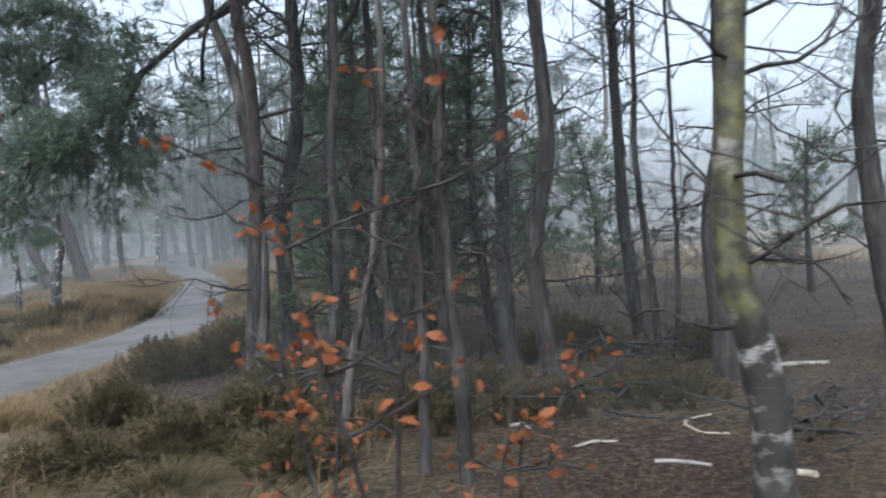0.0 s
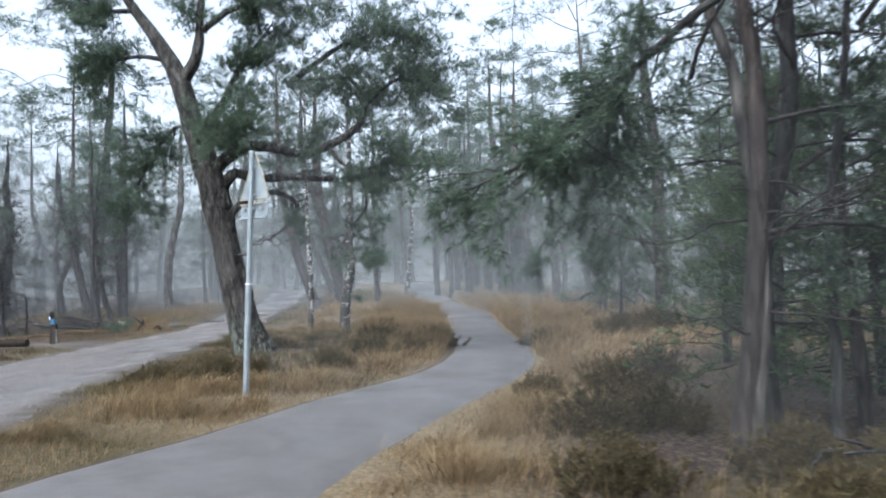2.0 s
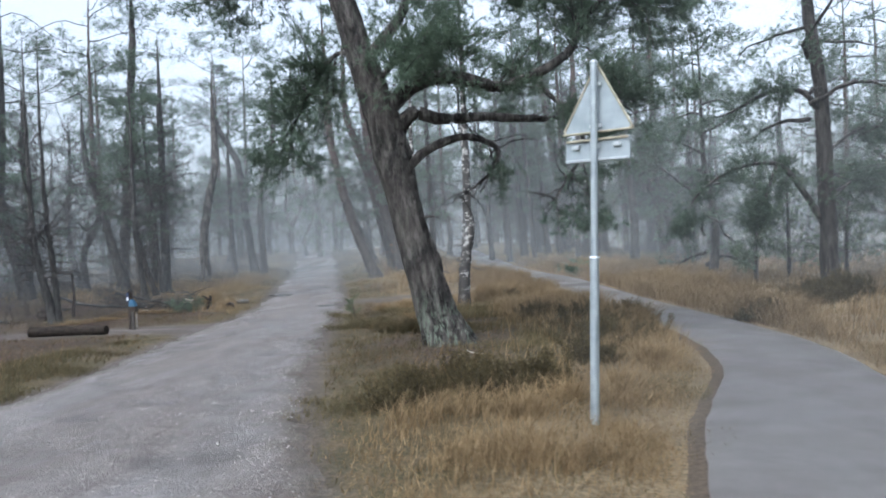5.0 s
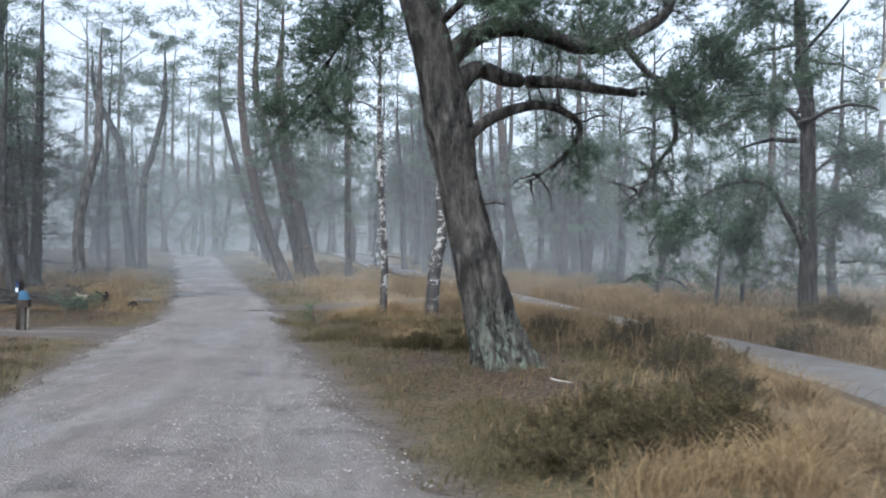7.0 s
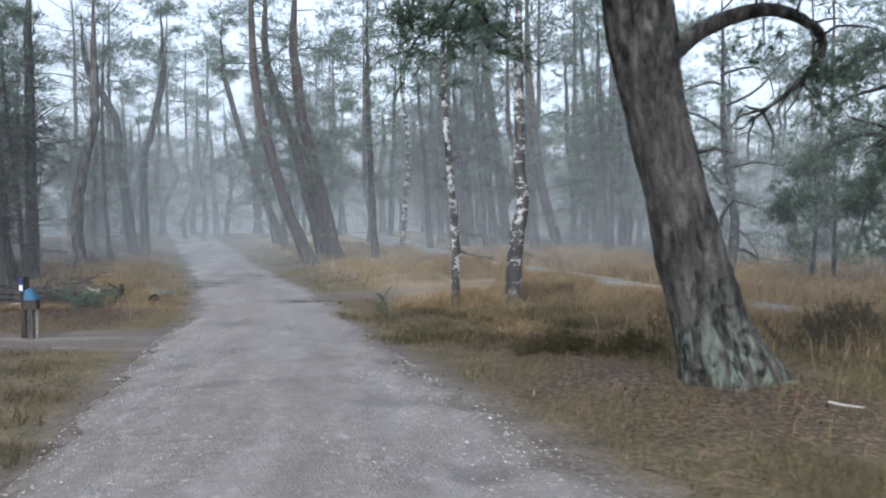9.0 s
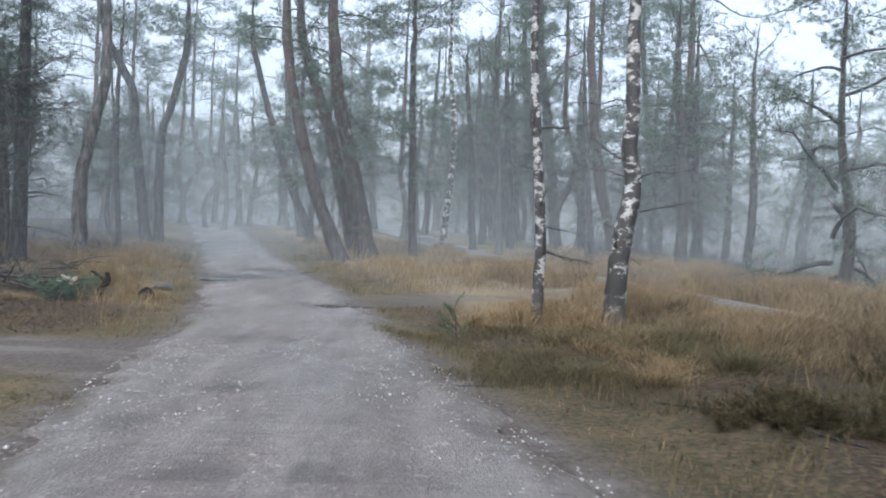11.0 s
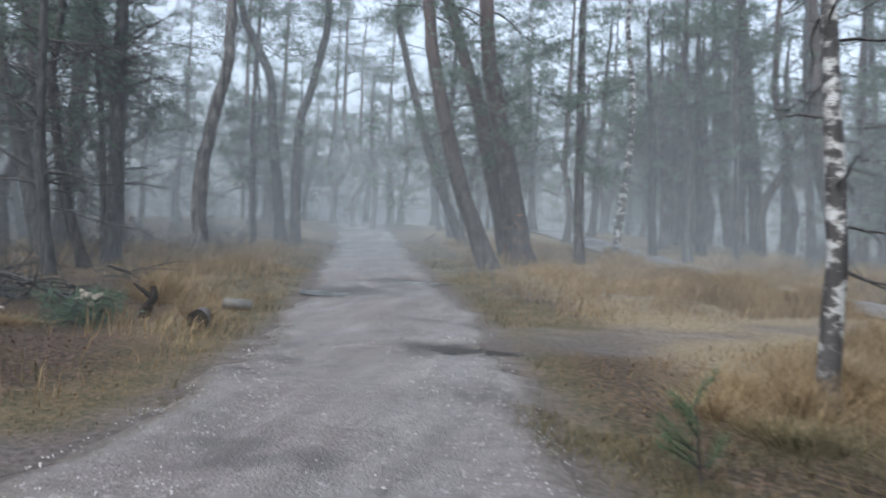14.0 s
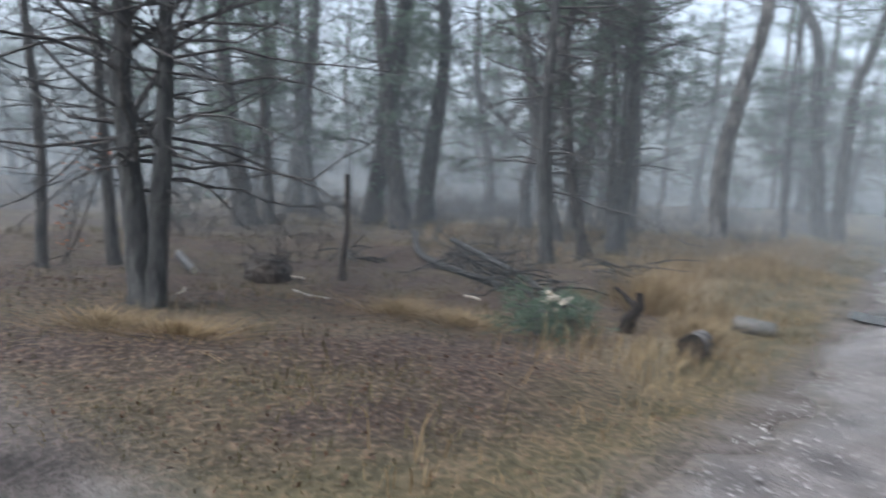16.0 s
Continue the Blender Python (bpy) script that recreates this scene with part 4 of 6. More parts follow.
stem("pine", 0.21, (-14.88, 18.29, 0.20), (-15.52, 18.06, 3.03), (-15.86, 17.97, 4.79))
stem("dark", 0.1, (-9.53, 17.24, 0.15), (-9.78, 17.26, 2.28), (-9.88, 17.36, 4.04))
stem("dark", 0.18, (-12.24, 20.16, 0.15), (-12.78, 19.98, 2.64), (-13.33, 19.77, 4.96))
stem("slim", 0.102, (-10.08, 18.75, 0.15), (-10.42, 18.61, 1.45), (-10.74, 18.56, 3.46), (-10.73, 18.68, 4.44))
stem("slim", 0.066, (-10.56, 19.88, 0.20), (-10.79, 19.94, 2.63), (-11.02, 19.98, 4.77))
stem("slim", 0.097, (-13.38, 24.15, 0.20), (-13.63, 24.27, 3.19), (-13.81, 24.44, 6.10))
stem("pine", 0.210, (-15.98, 15.28, 0.20), (-16.50, 15.04, 1.95), (-16.83, 14.94, 3.58))
stem("slim", 0.105, (-16.51, 15.97, 0.20), (-16.80, 15.95, 2.17), (-17.02, 15.94, 3.80))
stem("slim", 0.106, (-18.77, 18.26, 0.20), (-19.37, 17.95, 1.95), (-19.79, 17.87, 4.40))
stem("dead", 0.044, (-9.62, 13.84, 0.00), (-9.6, 13.85, 0.6), (-9.62, 13.84, 1.2))
stem("dark", 0.102, (-8.04, 11.09, 0.05), (-8.23, 11.00, 1.10), (-8.35, 10.93, 1.78), (-8.41, 10.95, 2.46))
stem("dark", 0.083, (-7.98, 11.13, 0.05), (-8.04, 11.19, 1.11), (-8.11, 11.20, 1.81), (-8.17, 11.22, 2.48))
stem("pine", 0.061, (-10.71, 10.77, 0.10), (-10.87, 10.73, 1.31), (-11.13, 10.60, 2.79))
stem("slim", 0.073, (-11.01, 11.57, 0.20), (-11.25, 11.43, 1.38), (-11.45, 11.34, 2.63))
stem("slim", 0.115, (-18.59, 18.32, 0.20), (-19.02, 18.02, 2.04), (-19.45, 17.84, 4.74))
stem("dark", 0.16, (-10.27, 19.68, 0.00), (-10.29, 19.73, 3.35), (-10.29, 19.76, 6.23))
stem("pine", 0.22, (-16.99, 18.77, 0.00), (-16.34, 19.02, 5.81), (-16.38, 19.09, 10.33))
stem("pine", 0.21, (-14.29, 22.94, 0.10), (-13.79, 23.16, 5.85), (-13.46, 23.31, 10.36))
stem("slim", 0.124, (11.65, 9.86, -0.05), (11.97, 9.96, 1.40), (12.23, 10.06, 3.65))
stem("slim", 0.112, (11.86, 9.78, -0.05), (12.07, 9.86, 1.40), (12.46, 9.98, 3.62))
stem("flaky", 0.066, (10.28, -0.83, 0.00), (10.40, -0.80, 1.53), (10.29, -0.76, 2.87), (10.09, -0.73, 3.66))
stem("dark", 0.092, (10.52, -0.25, 0.00), (10.52, -0.22, 1.53), (10.76, -0.19, 2.66), (10.78, -0.17, 3.79))
stem("slim", 0.077, (12.92, -1.92, 0.10), (12.79, -1.89, 1.11), (12.93, -1.87, 2.01), (12.88, -1.84, 3.12))
stem("slim", 0.070, (14.17, -0.24, 0.00), (14.11, -0.19, 1.66), (14.10, -0.15, 3.57))
stem("slim", 0.036, (14.08, -1.13, 0.00), (14.03, -1.09, 1.25), (14.01, -1.08, 1.97), (14.05, -1.06, 2.80))
stem("slim", 0.028, (14.20, -1.18, 0.00), (14.25, -1.16, 0.97), (14.26, -1.15, 1.59))
stem("pine", 0.101, (14.29, -2.14, 0.05), (14.28, -2.11, 1.22), (14.44, -2.09, 2.09), (14.52, -2.07, 2.94))
stem("mossy", 0.08, (13.31, -4.89, 0.00), (13.26, -4.87, 0.71), (13.16, -4.85, 1.24), (13.22, -4.83, 2.17))
stem("pine", 0.096, (15.72, -2.14, 0.05), (15.62, -2.11, 1.16), (15.60, -2.08, 2.30), (15.70, -2.07, 2.96))
stem("slim", 0.075, (12.70, -1.12, 0.10), (12.68, -1.14, 0.96), (12.76, -1.16, 2.37), (12.75, -1.18, 3.05))
stem("slim", 0.039, (12.04, -3.90, 0.00), (12.04, -3.89, 0.78), (12.03, -3.87, 1.53), (12.06, -3.85, 2.28))
stem("slim", 0.031, (11.80, -3.75, 0.00), (11.83, -3.74, 0.62), (11.85, -3.72, 1.24), (11.87, -3.70, 2.01))
stem("slim", 0.045, (10.97, -0.45, 0.00), (11.00, -0.43, 0.81), (11.02, -0.40, 1.77), (11.19, -0.37, 3.17))
stem("slim", 0.049, (11.60, -1.35, 0.00), (11.56, -1.32, 1.44), (11.58, -1.28, 2.92))
stem("slim", 0.049, (11.06, -1.61, 0.10), (11.17, -1.62, 1.03), (11.20, -1.64, 2.05), (11.30, -1.65, 2.93))
stem("flaky", 0.033, (11.27, -3.03, 0.10), (11.38, -3.03, 0.62), (11.55, -3.03, 1.27), (11.65, -3.03, 2.10))
stem("pine", 0.054, (12.11, -0.95, 0.10), (12.08, -0.98, 1.28), (12.10, -1.00, 2.51))
stem("birch", 0.076, (0.85, 12.86, 0.10), (0.84, 12.94, 1.59), (0.74, 13.01, 3.12))
stem("oldbirch", 0.135, (1.87, 12.86, 0.15), (1.9, 12.91, 0.8), (1.95, 12.94, 1.3), (2.03, 12.96, 1.9), (1.97, 12.99, 2.5), (1.97, 13.03, 3.13))
FAR = stem("farpine", 0.2, (10.68, 14.52, 0.10), (10.65, 14.54, 2.16), (10.62, 14.58, 4.86), (10.41, 14.55, 6.48))
needled_limb(FAR, 0.09, 30, (10.62, 14.53, 1.52), (10.16, 14.43, 2.33), (9.47, 14.27, 3.15), (8.34, 13.99, 3.05), (7.42, 13.76, 2.42), (7.12, 13.67, 1.68))
needled_limb(FAR, 0.08, 30, (10.58, 14.56, 4.35), (10.10, 14.45, 4.90), (9.22, 14.24, 4.84), (8.32, 14.01, 4.40), (7.30, 13.75, 4.17))
needled_limb(FAR, 0.05, 30, (10.61, 14.55, 3.32), (11.40, 14.76, 3.89), (12.28, 14.97, 3.95), (13.36, 15.23, 3.47))
needled_limb(FAR, 0.06, 30, (10.59, 14.53, 2.29), (11.56, 14.78, 2.72), (12.79, 15.08, 2.49))
needled_limb(FAR, 0.05, 30, (9.47, 14.27, 3.15), (9.17, 14.18, 2.41), (8.83, 14.08, 1.28))
EDGE = stem("red", 0.082, (10.19, -0.80, 0.00), (10.40, -0.75, 1.91), (10.40, -0.73, 3.03), (10.37, -0.71, 3.65))
needled_limb(EDGE, 0.04, 26, (10.38, -0.74, 3.75), (9.95, -0.9, 3.45), (9.5, -1.05, 3.05), (9.0, -1.16, 2.62), (8.6, -1.24, 2.28), (8.2, -1.3, 2.1))
needled_limb(EDGE, 0.03, 12, (9.5, -1.05, 3.05), (9.3, -1.08, 2.6), (9.15, -1.1, 2.15))
needled_limb(EDGE, 0.025, 3, (10.4, -0.74, 1.75), (10.9, -0.9, 1.8), (11.5, -1.0, 1.72), (12.0, -1.1, 1.78))
needled_limb(EDGE, 0.022, 2, (10.4, -0.74, 2.6), (10.9, -0.85, 2.66), (11.4, -0.9, 2.62))
stem("farpine", 0.16, (14.2, 20.0, 0.0), (14.1, 20.0, 1.6), (14.3, 20.1, 3.4))
stem("farpine", 0.14, (8.9, 20.5, 0.0), (9.0, 20.5, 1.6), (8.8, 20.6, 3.2))
stem("farpine", 0.15, (15.2, 15.0, 0.0), (15.3, 15.0, 1.6), (15.1, 15.0, 3.3))
stem("slim", 0.12, (1.35, 29.6, 0.3), (1.3, 29.7, 3.2), (1.1, 29.8, 6.0))
stem("pine", 0.16, (8.2, 28.6, 0.0), (8.0, 28.7, 3.2), (7.9, 28.8, 6.0))
stem("pine", 0.18, (6.9, 26.2, 0.0), (6.8, 26.2, 3.2), (6.5, 26.3, 6.0))
for kind, r, x, y in (("slim", 0.13, 0.4, 30.6), ("pine", 0.17, 1.9, 31.4), ("slim", 0.11, 2.6, 28.8), ("pine", 0.15, 0.9, 33.4), ("slim", 0.14, 3.1, 31.2), ("pine", 0.16, 2.4, 34.6), ("slim", 0.12, 4.6, 29.2), ("slim", 0.13, 1.4, 36.2)):
    stem(kind, r, (x, y, 0.2), (x - 0.15, y, 3.2), (x - 0.35, y + 0.1, 6.0))


def old_pine():
    """The leaning old pine between the two paths: thick fissured trunk, crooked limbs, needle sprays."""
    base = np.array((2.84, 5.68, 0.0))
    tree = thing("old_pine", tuple(base), "thick leaning old pine with fissured bark and green lichen", "pine tree")
    pts = np.array([(2.9, 5.64, -0.15), (2.76, 5.65, 0.3), (2.62, 5.66, 0.7), (2.42, 5.67, 1.46), (2.25, 5.67, 2.18), (2.12, 5.66, 2.8), (1.97, 5.6, 3.5),
                    (1.7, 5.52, 4.4), (1.44, 5.47, 5.3), (1.0, 5.42, 6.1), (0.35, 5.4, 7.0), (-0.3, 5.4, 8.2)]) - base
    line = spline(pts, 22)
    z = line[:, 2]
    rad = np.interp(z, [-0.2, 0.1, 0.5, 1.0, 1.6, 2.3, 2.9, 3.6, 4.4, 5.3, 6, 8.2], [0.48, 0.39, 0.305, 0.27, 0.248, 0.232, 0.272, 0.24, 0.205, 0.18, 0.13, 0.03])
    sides = 72
    v, f = tube(line, rad, sides)
    n = len(line)
    centre = np.repeat(line, sides, 0)
    a = np.tile(np.arange(sides) * 2 * np.pi / sides, n)
    h = np.repeat(z, sides)
    twist = a + 0.35 * h
    plates = noise2(np.cos(twist) * 2.6 + h * 0.5, np.sin(twist) * 2.6 + h * 0.9, 2.4, 51)
    cracks = np.abs(noise2(np.cos(twist) * 6 + 3 + 0.3 * h, np.sin(twist) * 6 + h * 0.3, 1.6, 52))
    lobes = np.sin(5 * a + 1.2 * h) * 0.16 * np.exp(-np.clip(h, 0, 9) / 0.3)
    lump = 0.16 * np.exp(-((h - 1.33) / 0.16) ** 2) * np.exp(-((np.mod(a - 1.9, 2 * np.pi) - np.pi) / 0.5) ** 2)
    ridges = np.sin(11 * a + 1.7 * np.sin(3 * a) + 2.2 * h) * 0.05 * np.exp(-np.clip(h, 0, 9) / 0.7)
    grow = 1 + 0.085 * plates - 0.17 * np.exp(-(cracks / 0.1) ** 2) + lobes + ridges + lump
    v = centre + (v - centre) * grow[:, None]
    part("trunk", mesh_of("trunk", v, f, BARK_OLD, True), tree, "fissured grey trunk with green lichen at the foot")
    limbs = [
        (0.085, (2.12, 5.66, 2.55), (2.62, 5.7, 2.97), (3.2, 5.74, 3.12), (3.62, 5.8, 2.9), (3.42, 5.82, 2.5), (3.05, 5.78, 2.2)),
        (0.125, (2.05, 5.64, 3.0), (2.36, 5.74, 3.5), (2.8, 5.8, 3.42), (3.4, 5.9, 3.4), (4.19, 6.08, 3.3), (4.82, 6.2, 3.3), (5.34, 6.36, 3.2)),
        (0.135, (1.95, 5.6, 3.5), (2.5, 5.7, 3.95), (3.1, 5.8, 4.0), (3.8, 5.99, 3.87), (4.65, 6.2, 4.3), (4.84, 6.26, 4.8), (4.55, 6.21, 5.3), (3.7, 5.98, 5.3)),
        (0.1, (1.8, 5.5, 4.3), (2.3, 5.6, 4.9), (2.6, 5.7, 5.6), (3.2, 5.9, 6.5)),
        (0.13, (1.46, 5.46, 5.2), (1.8, 5.5, 5.8), (1.9, 5.5, 6.6), (1.95, 5.5, 7.6), (2.2, 5.5, 8.6)),
        (0.07, (1.85, 5.5, 6.2), (2.5, 5.6, 6.6), (3.3, 5.7, 6.7), (4.2, 5.9, 7.2)),
        (0.05, (1.2, 5.44, 5.7), (0.6, 5.3, 5.8), (0.0, 5.1, 5.6), (-0.5, 5.0, 5.2)),
        (0.06, (0.6, 5.4, 6.7), (0.0, 5.2, 6.7), (-0.7, 5.0, 7.0)),
        (0.045, (1.82, 5.5, 4.2), (1.4, 5.4, 4.4), (0.95, 5.2, 3.7), (0.7, 5.1, 3.0)),
        (0.04, (4.8, 6.2, 3.3), (4.85, 6.2, 2.85), (4.6, 6.15, 2.5), (4.4, 6.1, 2.15)),
        (0.05, (4.1, 6.05, 4.05), (4.5, 6.1, 3.6), (4.9, 6.2, 3.55), (5.5, 6.4, 3.75)),
        (0.05, (1.9, 5.58, 3.9), (2.3, 5.2, 4.15), (2.8, 4.9, 4.3), (3.2, 4.7, 4.25)),
        (0.06, (3.6, 5.95, 5.3), (4.4, 6.2, 5.9), (5.2, 6.4, 6.1), (6.0, 6.6, 6.0)),
        (0.05, (4.9, 6.25, 4.8), (5.4, 6.4, 5.2), (6.0, 6.5, 5.1)),
        (0.03, (2.33, 5.66, 1.93), (2.62, 5.6, 1.98), (2.78, 5.58, 1.93)),
    ]
    g = np.random.default_rng(61)
    bare_ones = (0, 1, 9, 14)
    for k, (r, *p) in enumerate(limbs):
        line = spline(np.array(p) - base, 9)
        line = line + np.cumsum(g.normal(0, 0.007, line.shape), 0) * np.linspace(0, 1, len(line))[:, None]
        pieces = [tube(line, np.linspace(r, max(r * 0.1, 0.008), len(line)), 12, 0.06, k)]
        at, way = [], []
        for _ in range(0 if k == 14 else 16 if k in bare_ones else 28):
            s = int(g.integers(len(line) // 3, len(line) - 1))
            d = unit(unit(line[s + 1] - line[s]) + g.normal(0, 0.8, 3))
            tw = twig_line(line[s], d, g.uniform(0.35, 1.0), g, 0.4, 0.03, 6)
            pieces.append(tube(tw, np.linspace(0.014, 0.004, len(tw)), 4))
            if k not in bare_ones or g.uniform() < 0.12:
                for p0, p1 in zip(tw[1:-1], tw[2:]):
                    for _ in range(7):
                        at.append(p1 + g.normal(0, 1, 3) * (0.12, 0.12, 0.06))
                        way.append(p1 - p0 + np.array((0, 0, 0.08)))
        limb = part("limb", mesh_of("limb", *join(pieces), BARK_OLD, True), tree, "crooked dark limb")
        if at:
            part("needles", mesh_of("needles", *tufts(at, way, g, 13, 0.11, 0.011, 0.8), NEEDLES), limb, "grey-green pine needles")
    at = []
    for cx, cy, cz, sx, sz, n in ((4.75, 6.15, 1.85, 0.3, 0.42, 160), (4.95, 6.2, 2.4, 0.25, 0.25, 60), (2.5, 5.0, 4.35, 0.45, 0.28, 190), (0.75, 5.15, 2.95, 0.45, 0.14, 90), (5.6, 6.4, 4.9, 0.5, 0.25, 120), (4.6, 6.2, 5.9, 0.8, 0.4, 330),
                                  (3.4, 5.9, 6.4, 0.8, 0.4, 300), (5.8, 6.45, 3.5, 0.4, 0.2, 90), (2.2, 5.5, 7.2, 0.7, 0.4, 200), (0.2, 5.1, 7.2, 0.7, 0.5, 160), (3.6, 5.9, 5.1, 0.6, 0.3, 120), (5.0, 6.25, 5.3, 0.5, 0.3, 150), (6.2, 6.6, 5.8, 0.7, 0.4, 260), (5.2, 6.3, 6.8, 0.8, 0.4, 250),
                                  (-0.4, 5.0, 5.4, 0.3, 0.15, 50), (6.4, 6.5, 4.7, 0.4, 0.25, 110)):
        knots = g.normal(0, 1, (max(n // 14, 3), 3)) * (sx, sx * 0.7, sz) + np.array((cx, cy, cz)) - base
        at.append(knots[g.integers(0, len(knots), n)] + g.normal(0, 1, (n, 3)) * (0.14, 0.14, 0.07))
    at = np.vstack(at)
    part("needle_sprays", mesh_of("needle_sprays", *tufts(at, g.normal(0, 1, at.shape) + (0, 0, 0.2), g, 16, 0.12, 0.012, 0.8), NEEDLES), tree, "hanging sprays of green needles")


old_pine()


def young_pine(x, y, tall, seed):
    g = np.random.default_rng(seed)
    z0 = float(land(x, y))
    tree = thing("young_pine", (x, y, z0), "bushy young pine with dense grey-green needles", "pine tree", "young pines in the thicket")
    line = spline([(0, 0, -0.1), (g.normal(0, 0.08), g.normal(0, 0.08), tall * 0.5), (g.normal(0, 0.15), g.normal(0, 0.15), tall)], 8)
    part("trunk", mesh_of("trunk", *tube(line, np.linspace(0.03 + tall * 0.012, 0.008, len(line)), 8), BARK_PINE, True), tree)
    wood, at, way = [], [], []
    rows = int(tall / 0.33)
    for k in range(rows):
        z = 0.5 + (tall - 0.6) * k / rows
        c = np.array([np.interp(z, line[:, 2], line[:, m]) for m in (0, 1, 2)])
        for m in range(4):
            a = g.uniform(0, 6.3)
            long = (0.25 + 0.33 * (tall - z)) * g.uniform(0.6, 1.1)
            long = min(long, 1.5)
            tw = twig_line(c, (math.cos(a), math.sin(a), 0.3), long, g, 0.25, 0.0, 5)
            wood.append(tube(tw, np.linspace(0.012, 0.004, 6), 3))
            for p0, p1 in zip(tw[1:-1], tw[2:]):
                for _ in range(3):
                    at.append(p1 + g.normal(0, 0.09, 3))
                    way.append(p1 - p0 + np.array((0, 0, 0.05)))
    tagged(part("branchwork", mesh_of("branchwork", *join(wood), BARK_PINE, True), tree), kind="stuff")
    part("crown", mesh_of("crown", *tufts(at, way, g, 10, 0.14, 0.018, 0.8), NEEDLES_YOUNG), tree)


for k, (x, y, t) in enumerate(((10.9, 1.6, 3.8), (12.0, 0.9, 3.2), (12.3, 2.6, 4.0), (11.4, 3.6, 4.4), (11.0, 5.4, 4.2),
                               (9.5, 17.2, 3.3), (10.7, 18.4, 3.8), (12.0, 17.6, 3.4), (15.2, 5.6, 3.2), (14.6, 9.0, 3.5), (12.2, 9.8, 2.6), (17.8, 3.0, 2.6), (11.4, 0.2, 4.2), (12.7, 0.5, 4.0))):
    young_pine(x, y, t, 700 + k)

# ---- woods further off ----
def backwoods():
    g = np.random.default_rng(77)
    protos, placed = [], []
    for k in range(525):
        a, r = g.uniform(0, 2 * math.pi), 19.0 + 36 * g.uniform() ** 0.9
        x, y = r * math.cos(a), 8 + r * math.sin(a) * 1.05
        if k >= 380:
            x, y, r = g.uniform(1, 15), g.uniform(26, 44), 30
        if k >= 405:
            x, y, r = g.uniform(-22, 4), g.uniform(35, 52), 43 if g.uniform() < 0.5 else 30
        if k >= 470:
            x, y, r = g.uniform(8, 36), g.uniform(32, 56), 40
        if k >= 510:
            x, y, r = g.uniform(26, 46), g.uniform(-4, 36), 40
        if (r < 42 and min(float(line_gap(x, y, ROAD)), float(line_gap(x, y, CYCLE))) < 2.2) or any(math.hypot(x - u, y - v) < 1.9 for u, v in placed) or (x > 2 and 6 < y < 24 and x < 20):
            continue
        if k < 470 and (x > 12 and -14 < y < 26 and g.uniform() < 0.88 or x > 4.5 + 0.2 * y and y > 20 and g.uniform() < 0.93):
            continue
        if x < -13 and y < 30 and g.uniform() < 0.4:
            continue
        if y < -12 and g.uniform() < 0.6:
            continue
        placed.append((x, y))
        z = float(land(x, y))
        if len(protos) < 7:
            lean = g.normal(0, 0.5, 2)
            protos.append(stem(("pine", "slim", "red", "pine", "bareslim", "pine", "red")[len(protos)], g.uniform(0.12, 0.22), (x, y, z), (x + 0.1 * lean[0] + g.normal(0, 0.15), y + 0.1 * lean[1], z + 1.5), (x + 0.6 * lean[0] + g.normal(0, 0.2), y + 0.5 * lean[1] + g.normal(0, 0.2), z + 3.2), (x + lean[0], y + lean[1], z + 5.0)))
        else:
            copy_thing(protos[k % 7], Matrix.Translation((x, y, z - 0.06)) @ Matrix.Rotation(g.uniform(0, 6.3), 4, "Z") @ Matrix.Scale(g.uniform(0.85, 1.25), 4))


backwoods()


def scrub_mesh(seed):
    """Leafless tangled undergrowth: thin shoots that fork again and again."""
    g = np.random.default_rng(seed)
    wood = []
    for k in range(22):
        a, rr = g.uniform(0, 6.3), 0.7 * g.uniform() ** 0.5
        line = twig_line((rr * math.cos(a), rr * math.sin(a), -0.05), (math.cos(a) * 0.4, math.sin(a) * 0.4, 1), g.uniform(0.6, 2.1), g, 0.25, 0.02, 7)
        wood.append(tube(line, np.linspace(0.011, 0.004, 8), 4))
        for s in (2, 3, 4, 5, 6):
            t1 = twig_line(line[s], unit(line[s] - line[s - 1]) + g.normal(0, 0.8, 3), g.uniform(0.25, 0.8), g, 0.35, 0.02, 4)
            wood.append(tube(t1, np.linspace(0.006, 0.003, 5), 3))
            t2 = twig_line(t1[2], unit(t1[2] - t1[1]) + g.normal(0, 0.8, 3), g.uniform(0.15, 0.4), g, 0.35, 0.02, 3)
            wood.append(tube(t2, np.linspace(0.004, 0.002, 4), 3))
    return mesh_of("scrub", *join(wood), BARK_TWIG, True)


def undergrowth():
    g = np.random.default_rng(79)
    meshes = [scrub_mesh(141 + k) for k in range(5)]
    for k in range(230):
        x, y = (g.uniform(-30, -6), g.uniform(13, 40)) if k < 130 else (g.uniform(-2, 26), g.uniform(25, 46)) if k < 210 else (g.uniform(11.5, 30), g.uniform(-2, 14))
        if float(bare(x, y)) < 2.2 or float(near_walk(x, y)) < 9:
            continue
        ob = new("scrub", meshes[k % 5])
        ob.matrix_world = Matrix.Translation((x, y, float(land(x, y)))) @ Matrix.Rotation(g.uniform(0, 6.3), 4, "Z") @ Matrix.Scale(g.uniform(0.35, 0.8), 4)
        tagged(ob, "leafless tangled brown scrub between the stems", "shrub", "undergrowth of the wood")


undergrowth()


